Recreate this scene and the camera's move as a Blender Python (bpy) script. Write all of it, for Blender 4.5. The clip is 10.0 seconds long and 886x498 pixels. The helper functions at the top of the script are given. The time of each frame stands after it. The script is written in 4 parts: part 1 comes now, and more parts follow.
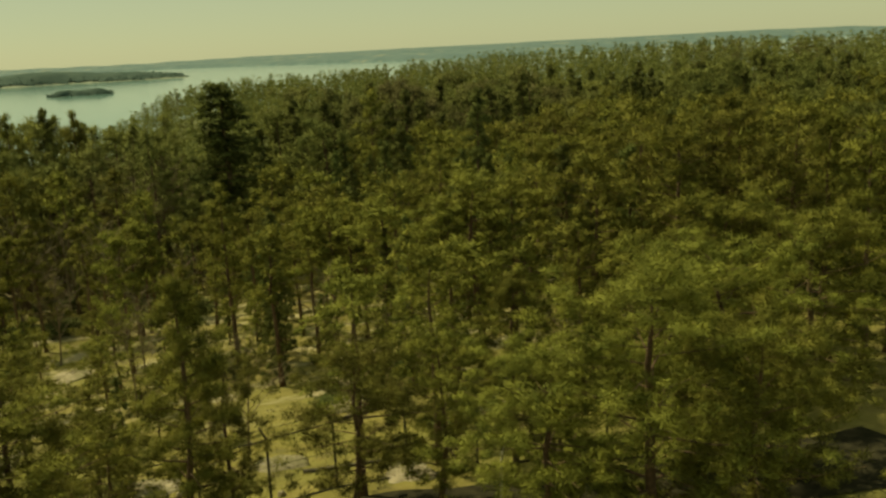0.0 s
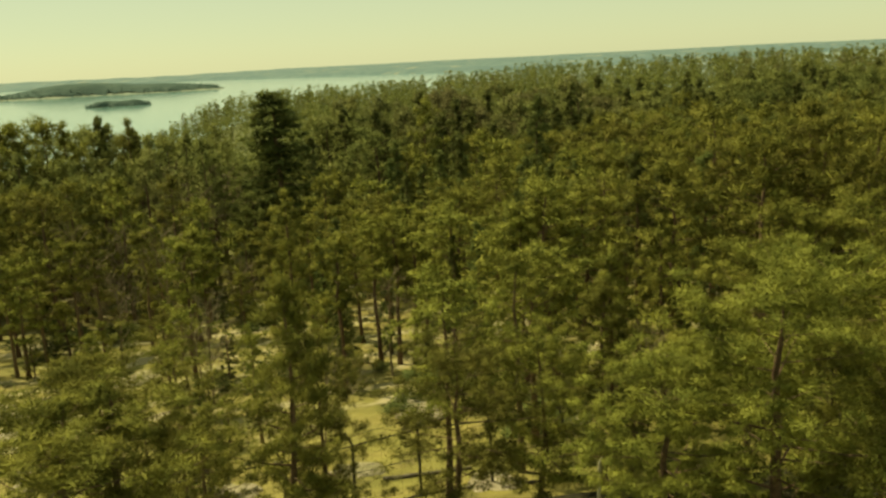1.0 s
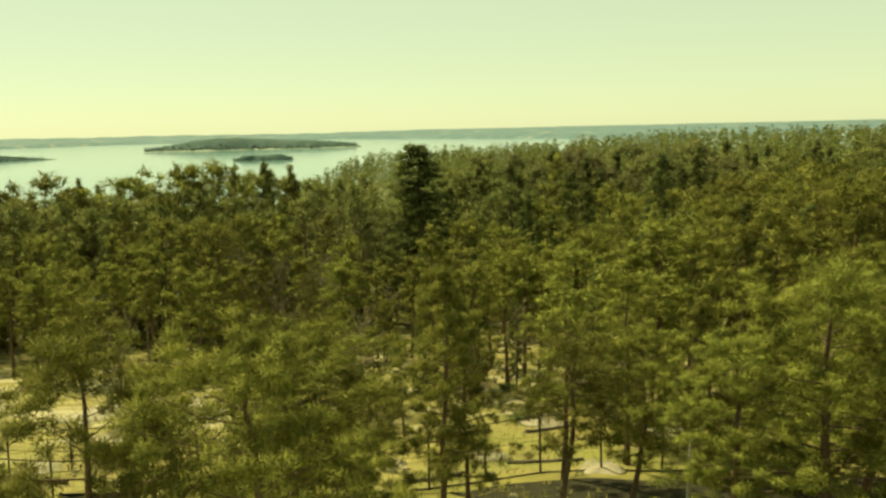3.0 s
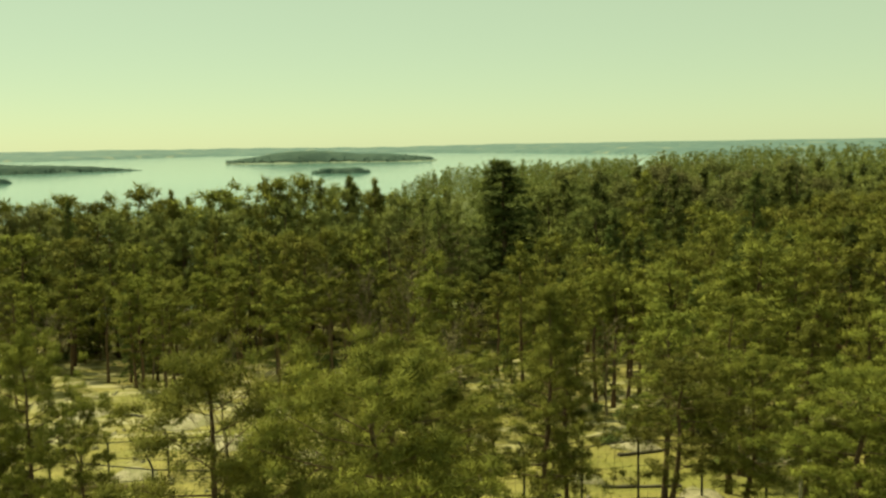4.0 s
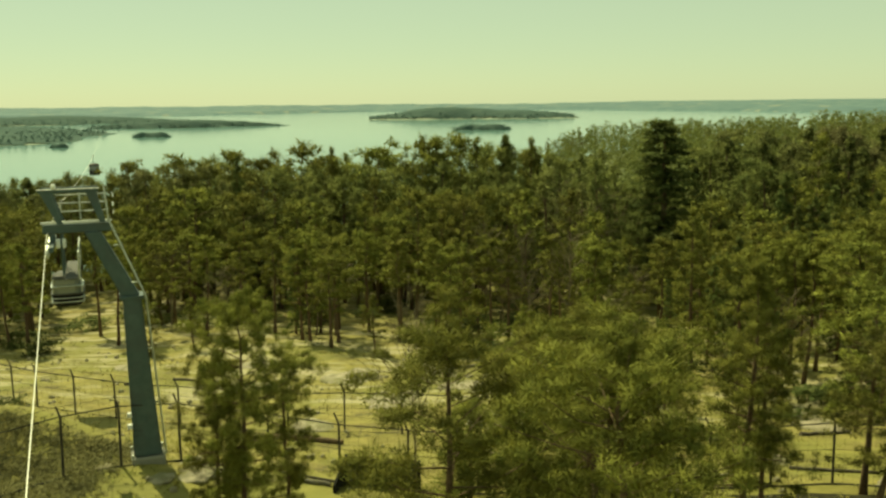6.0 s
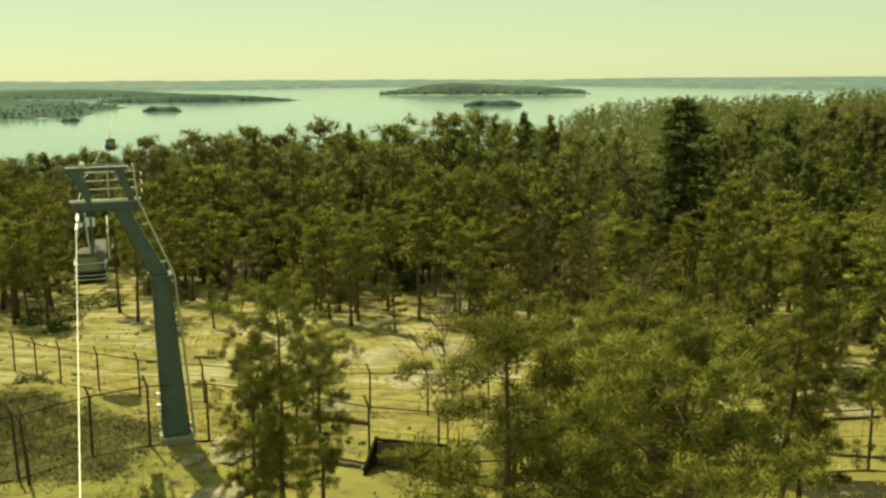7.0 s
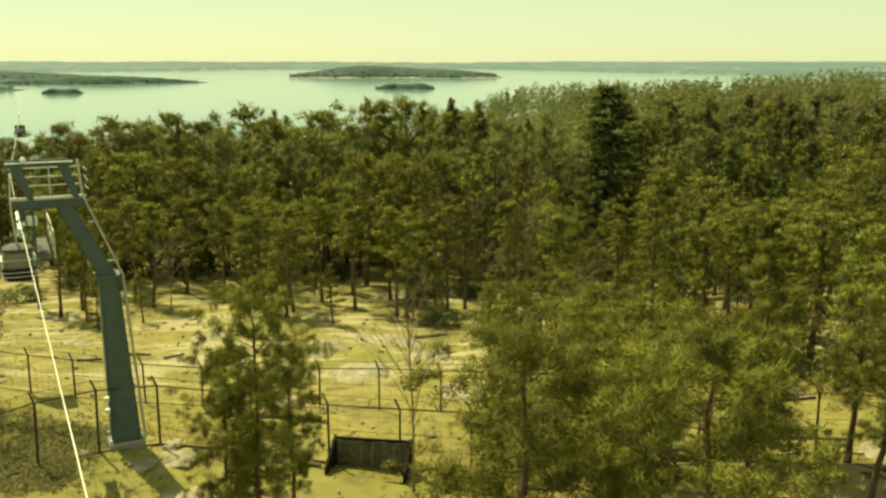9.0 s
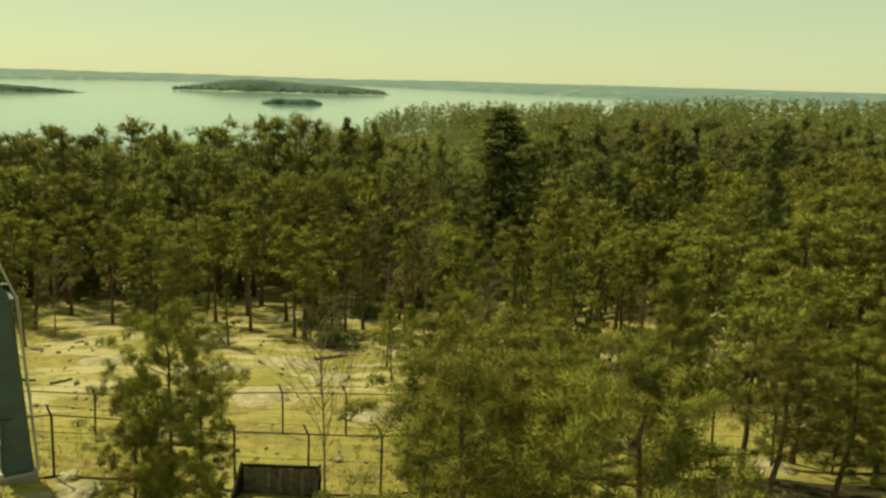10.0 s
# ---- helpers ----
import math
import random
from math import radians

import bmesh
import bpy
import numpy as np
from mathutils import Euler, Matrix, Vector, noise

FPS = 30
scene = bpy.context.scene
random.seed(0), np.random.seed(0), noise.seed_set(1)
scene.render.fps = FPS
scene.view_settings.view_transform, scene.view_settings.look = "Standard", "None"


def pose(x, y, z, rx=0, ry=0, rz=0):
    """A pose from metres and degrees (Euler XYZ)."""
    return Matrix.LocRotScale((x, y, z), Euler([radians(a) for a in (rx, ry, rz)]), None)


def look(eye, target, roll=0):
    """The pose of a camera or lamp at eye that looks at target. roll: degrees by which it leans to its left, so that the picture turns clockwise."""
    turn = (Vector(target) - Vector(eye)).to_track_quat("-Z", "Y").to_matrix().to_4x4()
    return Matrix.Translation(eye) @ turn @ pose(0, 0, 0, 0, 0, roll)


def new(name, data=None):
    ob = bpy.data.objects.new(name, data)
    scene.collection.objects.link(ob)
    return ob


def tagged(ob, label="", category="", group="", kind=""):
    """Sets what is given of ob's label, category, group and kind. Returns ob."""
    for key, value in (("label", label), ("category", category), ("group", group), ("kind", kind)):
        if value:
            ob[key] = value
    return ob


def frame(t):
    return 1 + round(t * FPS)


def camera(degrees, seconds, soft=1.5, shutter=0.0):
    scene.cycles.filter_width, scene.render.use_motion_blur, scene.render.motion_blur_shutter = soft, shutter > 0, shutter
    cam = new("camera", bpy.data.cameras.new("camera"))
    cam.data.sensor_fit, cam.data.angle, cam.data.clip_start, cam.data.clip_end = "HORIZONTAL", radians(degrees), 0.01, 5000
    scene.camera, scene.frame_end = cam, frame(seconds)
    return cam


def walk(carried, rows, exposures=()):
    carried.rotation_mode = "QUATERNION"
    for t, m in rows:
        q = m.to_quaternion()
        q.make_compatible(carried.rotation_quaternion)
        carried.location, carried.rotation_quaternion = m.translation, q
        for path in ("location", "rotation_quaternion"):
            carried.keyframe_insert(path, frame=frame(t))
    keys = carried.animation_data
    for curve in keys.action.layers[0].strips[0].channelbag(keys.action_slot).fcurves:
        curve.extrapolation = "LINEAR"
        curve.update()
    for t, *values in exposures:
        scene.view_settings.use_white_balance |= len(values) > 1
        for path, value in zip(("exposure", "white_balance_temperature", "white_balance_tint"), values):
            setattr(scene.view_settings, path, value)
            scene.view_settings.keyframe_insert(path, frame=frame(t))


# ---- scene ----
# The lens and the slow glide of the cabin over the slope.
cam = camera(52.0, 10.0, soft=2.5)
PATH = [
    (0, (11.00, 0.50, 15.60), -19.90, -12.70, -3.00),
    (0.5, (10.40, 1.00, 15.50), -19.20, -12.37, -2.95),
    (1, (9.10, 1.60, 15.35), -18.00, -11.85, -2.90),
    (1.5, (8.60, 0.60, 15.25), -16.10, -11.17, -2.90),
    (2, (7.75, -3.70, 15.05), -13.45, -9.48, -2.60),
    (2.2, (7.60, -5.40, 14.90), -12.30, -8.68, -2.35),
    (2.8, (6.92, -5.70, 14.80), -10.60, -7.75, -1.50),
    (3.5, (6.24, -5.38, 14.85), -8.30, -7.28, -0.93),
    (4, (5.69, -5.17, 14.94), -5.48, -6.68, -0.89),
    (4.5, (5.25, -5.19, 15.07), -3.09, -6.62, -1.12),
    (5, (4.76, -4.97, 15.10), -0.68, -7.07, -1.10),
    (5.5, (4.23, -4.80, 15.18), 1.42, -8.05, -0.93),
    (6, (3.67, -4.47, 15.21), 3.25, -9.26, -0.64),
    (7.5, (2.22, -3.80, 15.41), 3.88, -11.18, -0.35),
    (8, (1.73, -3.68, 15.51), 2.93, -11.51, -0.55),
    (8.5, (1.26, -3.62, 15.63), 1.46, -11.62, -0.49),
    (9, (0.78, -3.54, 15.71), -1.73, -11.82, 0.03),
    (9.5, (0.29, -3.55, 15.85), -5.75, -11.76, 0.89),
    (10, (-0.19, -3.54, 15.99), -8.97, -10.64, 1.68),
]


def aimed(eye, yaw, pitch, roll):
    a, p = radians(yaw), radians(pitch)
    way = Vector((-math.sin(a) * math.cos(p), math.cos(a) * math.cos(p), math.sin(p)))
    return look(eye, Vector(eye) + way, roll)


# Seconds, stops, kelvin, tint: the picture brightens after the start, turns cooler and greener in the middle, and darkens a little at the end.
EXPOSURE = [(0.0, -0.30, 12200, -13), (0.5, -0.04, 12200, -13), (1.0, 0.21, 12200, -13), (1.5, 0.44, 12200, -14), (2.0, 0.56, 12200, -14), (3.3, 0.46, 11700, -19),
            (4.0, 0.28, 11000, -24), (5.0, 0.16, 10900, -26), (6.0, 0.16, 11100, -24), (7.3, 0.4, 11700, -19), (8.5, 0.5, 12100, -17), (9.5, 0.48, 12100, -16), (10.0, 0.18, 12100, -17)]
walk(cam, [(t, aimed(e, y, p, r)) for t, e, y, p, r in PATH], EXPOSURE)

# ---- daylight ----
SUN_AZ, SUN_EL = radians(-38), radians(54)  # to the left of +y; above the horizon
world = bpy.data.worlds.new("world")
scene.world = world
world.use_nodes = True
wn = world.node_tree
sky = wn.nodes.new("ShaderNodeTexSky")
sky.sky_type, sky.sun_disc = "NISHITA", False
sky.sun_elevation, sky.sun_rotation = SUN_EL, SUN_AZ
sky.altitude, sky.air_density, sky.dust_density, sky.ozone_density = 150, 0.85, 0.3, 1.2
veil = wn.nodes.new("ShaderNodeMixRGB")  # thin haze evens the sky out
veil.inputs["Fac"].default_value, veil.inputs["Color2"].default_value = 0.66, (5.6, 6.65, 6.3, 1)
wn.links.new(sky.outputs[0], veil.inputs["Color1"])
wn.links.new(veil.outputs[0], wn.nodes["Background"].inputs[0])
wn.nodes["Background"].inputs[1].default_value = 0.09
sun = bpy.data.lights.new("sun", "SUN")
sun.energy, sun.angle, sun.color = 5.0, radians(0.55), (1.0, 0.95, 0.86)
sun_ob = new("sun", sun)
sun_way = Vector((math.sin(SUN_AZ) * math.cos(SUN_EL), math.cos(SUN_AZ) * math.cos(SUN_EL), math.sin(SUN_EL)))
sun_ob.matrix_world = look(sun_way * 50, (0, 0, 0))


# ---- materials ----
def material(name, colour, colour2=None, scale=4.0, rough=0.8, metal=0.0, bump=0.0, bump_scale=None, detail=6.0, spots=None, spot_scale=0.4,
             spot_edge=(0.45, 0.6), island=0.0, obj=0.0, translucent=0.0, specular=0.3):
    """A procedural surface: two tones by fine noise, large patches of a third, small shifts per piece or per object."""
    mat = bpy.data.materials.new(name)
    mat.use_nodes = True
    nt = mat.node_tree
    n, link = nt.nodes, nt.links.new
    bsdf = n["Principled BSDF"]
    bsdf.inputs["Roughness"].default_value, bsdf.inputs["Metallic"].default_value = rough, metal
    bsdf.inputs["Specular IOR Level"].default_value = specular
    geo = n.new("ShaderNodeTexCoord").outputs["Object"] if not (obj < 0) else n.new("ShaderNodeNewGeometry").outputs["Position"]
    where = n.new("ShaderNodeNewGeometry").outputs["Position"]
    tex = n.new("ShaderNodeTexNoise")
    tex.inputs["Scale"].default_value, tex.inputs["Detail"].default_value = scale, detail
    link(where if obj < 0 else geo, tex.inputs["Vector"])
    ramp = n.new("ShaderNodeValToRGB")
    ramp.color_ramp.elements[0].position, ramp.color_ramp.elements[1].position = 0.32, 0.68
    ramp.color_ramp.elements[0].color, ramp.color_ramp.elements[1].color = (*colour, 1), (*(colour2 or colour), 1)
    link(tex.outputs["Fac"], ramp.inputs["Fac"])
    out = ramp.outputs["Color"]
    if spots:
        big = n.new("ShaderNodeTexNoise")
        big.inputs["Scale"].default_value, big.inputs["Detail"].default_value = spot_scale, 5.0
        link(where, big.inputs["Vector"])
        edge = n.new("ShaderNodeMapRange")
        edge.inputs["From Min"].default_value, edge.inputs["From Max"].default_value = spot_edge
        link(big.outputs["Fac"], edge.inputs["Value"])
        mix = n.new("ShaderNodeMixRGB")
        mix.inputs["Color2"].default_value = (*spots, 1)
        edge.inputs["To Max"].default_value = 0.75
        link(edge.outputs["Result"], mix.inputs["Fac"])
        link(out, mix.inputs["Color1"])
        out = mix.outputs["Color"]
    for amount, source in ((island, "island"), (abs(obj) if obj > 0 else 0, "object")):
        if not amount:
            continue
        rnd = n.new("ShaderNodeNewGeometry").outputs["Random Per Island"] if source == "island" else n.new("ShaderNodeObjectInfo").outputs["Random"]
        val = n.new("ShaderNodeMapRange")
        val.inputs["To Min"].default_value, val.inputs["To Max"].default_value = 1 - amount, 1 + amount
        link(rnd, val.inputs["Value"])
        hsv = n.new("ShaderNodeHueSaturation")
        link(val.outputs["Result"], hsv.inputs["Value"])
        if source == "object":
            hue = n.new("ShaderNodeMapRange")
            hue.inputs["To Min"].default_value, hue.inputs["To Max"].default_value = 0.485, 0.512
            link(rnd, hue.inputs["Value"])
            link(hue.outputs["Result"], hsv.inputs["Hue"])
        link(out, hsv.inputs["Color"])
        out = hsv.outputs["Color"]
    link(out, bsdf.inputs["Base Color"])
    if bump:
        fine = n.new("ShaderNodeTexNoise")
        fine.inputs["Scale"].default_value, fine.inputs["Detail"].default_value = bump_scale or scale * 3, 8.0
        link(where if obj < 0 else geo, fine.inputs["Vector"])
        b = n.new("ShaderNodeBump")
        b.inputs["Strength"].default_value, b.inputs["Distance"].default_value = bump, 0.05
        link(fine.outputs["Fac"], b.inputs["Height"])
        link(b.outputs["Normal"], bsdf.inputs["Normal"])
    if translucent:
        tr = n.new("ShaderNodeBsdfTranslucent")
        link(out, tr.inputs["Color"])
        mix = n.new("ShaderNodeMixShader")
        mix.inputs["Fac"].default_value = translucent
        link(bsdf.outputs[0], mix.inputs[1])
        link(tr.outputs[0], mix.inputs[2])
        link(mix.outputs[0], n["Material Output"].inputs["Surface"])
    return mat


M_NEEDLE = material("pine_needles", (0.094, 0.104, 0.026), (0.232, 0.227, 0.058), scale=0.9, rough=0.85, island=0.22, obj=0.26, translucent=0.28, specular=0.12)
# Rear pines: needle colour lifted to imitate haze, plus brownish patches.
M_NEEDLE_HAZED = material("hazed_needles", (0.110, 0.130, 0.044), (0.206, 0.218, 0.074), scale=0.16, rough=0.85, island=0.08, obj=-1, translucent=0.32, specular=0.12, spots=(0.13, 0.115, 0.06), spot_scale=0.03, spot_edge=(0.55, 0.66))
M_SPRUCE = material("spruce_needles", (0.072, 0.09, 0.032), (0.145, 0.162, 0.052), scale=0.9, rough=0.85, island=0.15, obj=0.15, translucent=0.36, specular=0.12)
M_JUNIPER = material("juniper_needles", (0.06, 0.078, 0.026), (0.125, 0.14, 0.048), scale=0.9, rough=0.85, island=0.15, obj=0.2, translucent=0.2, specular=0.12)
M_HEATHER = material("heather_twigs", (0.118, 0.112, 0.053), (0.215, 0.2, 0.095), scale=0.6, rough=0.9, island=0.25, obj=-1, translucent=0.25, specular=0.1)
M_BARK = material("pine_bark", (0.075, 0.05, 0.032), (0.17, 0.11, 0.068), scale=7, rough=0.9, bump=0.6, bump_scale=22, obj=0.2)
M_TWIG = material("bare_twigs", (0.13, 0.1, 0.066), (0.21, 0.165, 0.11), scale=5, rough=0.9, obj=0.15)
M_GROUND = material("meadow_ground", (0.14, 0.114, 0.04), (0.295, 0.242, 0.086), scale=1.1, rough=0.95, bump=1.0, bump_scale=4, spots=(0.155, 0.152, 0.044),
                    spot_scale=0.13, obj=-1, detail=9)
gn = M_GROUND.node_tree
g_base = gn.nodes["Principled BSDF"].inputs["Base Color"].links[0].from_socket
g_pos, g_tex, g_edge, g_mix = gn.nodes.new("ShaderNodeNewGeometry"), gn.nodes.new("ShaderNodeTexNoise"), gn.nodes.new("ShaderNodeMapRange"), gn.nodes.new("ShaderNodeMixRGB")
g_tex.inputs["Scale"].default_value, g_tex.inputs["Detail"].default_value, g_tex.inputs["Roughness"].default_value = 0.55, 10.0, 0.7
g_edge.inputs["From Min"].default_value, g_edge.inputs["From Max"].default_value = 0.53, 0.62
g_mix.inputs["Color2"].default_value = (0.1, 0.08, 0.035, 1)
gn.links.new(g_pos.outputs["Position"], g_tex.inputs["Vector"])
gn.links.new(g_tex.outputs["Fac"], g_edge.inputs["Value"])
gn.links.new(g_edge.outputs["Result"], g_mix.inputs["Fac"])
gn.links.new(g_base, g_mix.inputs["Color1"])
# Beyond the open stand the floor is mossy and covered with blueberry scrub.
g_xyz, g_far, g_moss = gn.nodes.new("ShaderNodeSeparateXYZ"), gn.nodes.new("ShaderNodeMapRange"), gn.nodes.new("ShaderNodeMixRGB")
g_far.inputs["From Min"].default_value, g_far.inputs["From Max"].default_value = 108, 132
g_moss.inputs["Color2"].default_value = (0.085, 0.095, 0.034, 1)
gn.links.new(g_pos.outputs["Position"], g_xyz.inputs[0])
gn.links.new(g_xyz.outputs["Y"], g_far.inputs["Value"])
gn.links.new(g_far.outputs["Result"], g_moss.inputs["Fac"])
# Pale bedrock shows through in long streaks on the open slope; between the fences the grass is greener.
g_map, g_str, g_cut, g_band, g_both, g_bed = (gn.nodes.new("ShaderNode" + kind) for kind in ("Mapping", "TexNoise", "MapRange", "MapRange", "Math", "MixRGB"))
g_map.inputs["Scale"].default_value = (0.16, 0.5, 1)
g_str.inputs["Scale"].default_value, g_str.inputs["Detail"].default_value, g_str.inputs["Roughness"].default_value = 1.0, 8.0, 0.62
g_cut.inputs["From Min"].default_value, g_cut.inputs["From Max"].default_value, g_cut.inputs["To Max"].default_value = 0.5, 0.6, 0.85
g_band.inputs["From Min"].default_value, g_band.inputs["From Max"].default_value = 43, 48
g_both.operation = "MULTIPLY"
g_bed.inputs["Color2"].default_value = (0.345, 0.3, 0.195, 1)
gn.links.new(g_pos.outputs["Position"], g_map.inputs["Vector"])
gn.links.new(g_map.outputs[0], g_str.inputs["Vector"])
gn.links.new(g_str.outputs["Fac"], g_cut.inputs["Value"])
gn.links.new(g_xyz.outputs["Y"], g_band.inputs["Value"])
gn.links.new(g_cut.outputs["Result"], g_both.inputs[0])
gn.links.new(g_band.outputs["Result"], g_both.inputs[1])
gn.links.new(g_both.outputs[0], g_bed.inputs["Fac"])
g_lawn, g_lawn_mix = gn.nodes.new("ShaderNodeMapRange"), gn.nodes.new("ShaderNodeMixRGB")
g_lawn.inputs["From Min"].default_value, g_lawn.inputs["From Max"].default_value, g_lawn.inputs["To Max"].default_value = 0.38, 0.58, 0.4
g_lawn_mix.inputs["Color2"].default_value = (0.215, 0.205, 0.05, 1)
gn.links.new(g_str.outputs["Fac"], g_lawn.inputs["Value"])
gn.links.new(g_lawn.outputs["Result"], g_lawn_mix.inputs["Fac"])
gn.links.new(g_mix.outputs["Color"], g_lawn_mix.inputs["Color1"])
gn.links.new(g_lawn_mix.outputs["Color"], g_bed.inputs["Color1"])
gn.links.new(g_bed.outputs["Color"], g_moss.inputs["Color1"])
gn.links.new(g_moss.outputs["Color"], gn.nodes["Principled BSDF"].inputs["Base Color"])
M_GRASS = material("dry_grass", (0.205, 0.18, 0.06), (0.355, 0.31, 0.1), scale=0.7, rough=0.9, island=0.25, obj=-1, translucent=0.3, specular=0.1, spots=(0.17, 0.19, 0.05), spot_scale=0.12)
M_ROCK = material("granite", (0.2, 0.17, 0.115), (0.36, 0.31, 0.22), scale=2.2, rough=0.85, bump=0.7, bump_scale=7, spots=(0.16, 0.15, 0.07), spot_scale=0.7, obj=-1)
M_STEEL = material("painted_steel", (0.062, 0.096, 0.1), (0.085, 0.12, 0.124), scale=3, rough=0.5, bump=0.05, spots=(0.07, 0.09, 0.095), spot_scale=1.2)
M_GALV = material("galvanised_steel", (0.42, 0.44, 0.42), (0.58, 0.6, 0.57), scale=12, rough=0.42, metal=0.6)
M_DARK = material("dark_metal", (0.04, 0.04, 0.035), (0.075, 0.07, 0.06), scale=9, rough=0.7)
M_WIRE = material("rusty_wire", (0.035, 0.03, 0.024), (0.06, 0.05, 0.038), scale=6, rough=0.8)
M_ROPE = material("bright_rope", (0.62, 0.6, 0.54), (0.8, 0.78, 0.7), scale=30, rough=0.4, metal=0.3)
M_CONC = material("concrete", (0.2, 0.19, 0.165), (0.3, 0.285, 0.25), scale=5, rough=0.9, bump=0.4, spots=(0.25, 0.24, 0.2), spot_scale=1.5)
M_WHITE = material("white_housing", (0.74, 0.74, 0.72), (0.82, 0.82, 0.8), scale=6, rough=0.5)
M_BLEACHED = material("bleached_wood", (0.42, 0.38, 0.3), (0.6, 0.56, 0.47), scale=9, rough=0.85)
M_BOARD = material("weathered_board", (0.08, 0.068, 0.05), (0.16, 0.138, 0.105), scale=4, rough=0.9, bump=0.5, obj=0.2)
M_BLACK = material("matt_black", (0.016, 0.016, 0.014), (0.03, 0.028, 0.025), scale=6, rough=0.95, bump=0.3, specular=0.04)
M_STRIP = material("strip_ground", (0.02, 0.019, 0.012), (0.042, 0.038, 0.022), scale=3, rough=0.95, bump=0.5, bump_scale=9, obj=-1, specular=0.08)
# The far shore's bluish tone is air haze put into the colour; fields paler.
M_FARLAND_HAZED = material("hazed_shore_woods", (0.07, 0.125, 0.135), (0.115, 0.175, 0.175), scale=0.02, rough=0.95, bump=0, spots=(0.22, 0.24, 0.19), spot_scale=0.012,
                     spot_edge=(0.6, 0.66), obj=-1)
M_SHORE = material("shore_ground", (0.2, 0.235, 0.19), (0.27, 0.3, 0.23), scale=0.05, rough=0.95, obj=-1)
# Island foliage with distance haze painted into its blue-green base colour.
M_ISLE_HAZED = material("island_woods", (0.095, 0.15, 0.138), (0.13, 0.19, 0.168), scale=0.03, rough=0.9, island=0.1, specular=0.05, translucent=0.38, obj=-1)
M_GLASS = material("cabin_glass", (0.16, 0.17, 0.15), rough=0.08, specular=0.8)

M_WATER = bpy.data.materials.new("sea_water")
M_WATER.use_nodes = True
wt = M_WATER.node_tree
wb = wt.nodes["Principled BSDF"]
wb.inputs["Base Color"].default_value, wb.inputs["Roughness"].default_value, wb.inputs["IOR"].default_value = (0.12, 0.23, 0.21, 1), 0.11, 1.33
w_tex, w_map, w_bump = wt.nodes.new("ShaderNodeTexNoise"), wt.nodes.new("ShaderNodeMapping"), wt.nodes.new("ShaderNodeBump")
w_geo = wt.nodes.new("ShaderNodeNewGeometry")
w_map.inputs["Scale"].default_value = (0.05, 0.16, 1)
w_tex.inputs["Scale"].default_value, w_tex.inputs["Detail"].default_value = 1.0, 8
w_bump.inputs["Strength"].default_value, w_bump.inputs["Distance"].default_value = 0.06, 0.5
wt.links.new(w_geo.outputs["Position"], w_map.inputs["Vector"])
wt.links.new(w_map.outputs[0], w_tex.inputs["Vector"])
wt.links.new(w_tex.outputs["Fac"], w_bump.inputs["Height"])
wt.links.new(w_bump.outputs["Normal"], wb.inputs["Normal"])


# ---- mesh helpers ----
def mesh_from(name, verts, faces, mat, smooth=False, normals=None):
    me = bpy.data.meshes.new(name)
    me.from_pydata([tuple(v) for v in verts] if not isinstance(verts, np.ndarray) else verts.tolist(), [], faces if isinstance(faces, list) else faces.tolist())
    me.materials.append(mat)
    if smooth:
        me.shade_smooth()
    me.update()
    if normals is not None:
        me.normals_split_custom_set_from_vertices(normals.tolist())
    return me


def part(name, bm, mat, parent=None, label=""):
    me = bpy.data.meshes.new(name)
    bmesh.ops.recalc_face_normals(bm, faces=bm.faces[:])
    bm.to_mesh(me)
    bm.free()
    me.materials.append(mat)
    ob = new(name, me)
    ob.parent = parent
    return tagged(ob, label)


def part_mesh(name, me, parent=None, label=""):
    ob = new(name, me)
    ob.parent = parent
    return tagged(ob, label)


def base_empty(name, m, label, category, group="", kind=""):
    ob = new(name)
    ob.empty_display_size = 0.3
    ob.matrix_basis = m
    return tagged(ob, label, category, group, kind)


def box(bm, lo, hi, bevel=0.0, m=None):
    made = bmesh.ops.create_cube(bm, size=1.0)["verts"]
    c, s = (Vector(lo) + Vector(hi)) / 2, Vector(hi) - Vector(lo)
    bmesh.ops.transform(bm, matrix=Matrix.Translation(c) @ Matrix.Diagonal((*s, 1)), verts=made)
    if bevel:
        edges = list({e for v in made for e in v.link_edges})
        made = bmesh.ops.bevel(bm, geom=edges, offset=bevel, segments=1, affect="EDGES")["verts"]
    if m is not None:
        bmesh.ops.transform(bm, matrix=m, verts=made)
    return bm


def tube(bm, points, radii, sides=8, cap=True):
    """A tapered tube along points."""
    points = [Vector(p) for p in points]
    if not hasattr(radii, "__len__"):
        radii = [radii] * len(points)
    rings = []
    for i, p in enumerate(points):
        way = (points[min(i + 1, len(points) - 1)] - points[max(i - 1, 0)]).normalized()
        side = way.cross(Vector((0, 0, 1)) if abs(way.z) < 0.95 else Vector((1, 0, 0))).normalized()
        up = side.cross(way)
        rings.append([bm.verts.new(p + (side * math.cos(a) + up * math.sin(a)) * radii[i]) for a in (2 * math.pi * k / sides for k in range(sides))])
    for a, b in zip(rings, rings[1:]):
        for k in range(sides):
            bm.faces.new((a[k], a[(k + 1) % sides], b[(k + 1) % sides], b[k]))
    if cap:
        bm.faces.new(rings[0][::-1])
        bm.faces.new(rings[-1])
    return bm


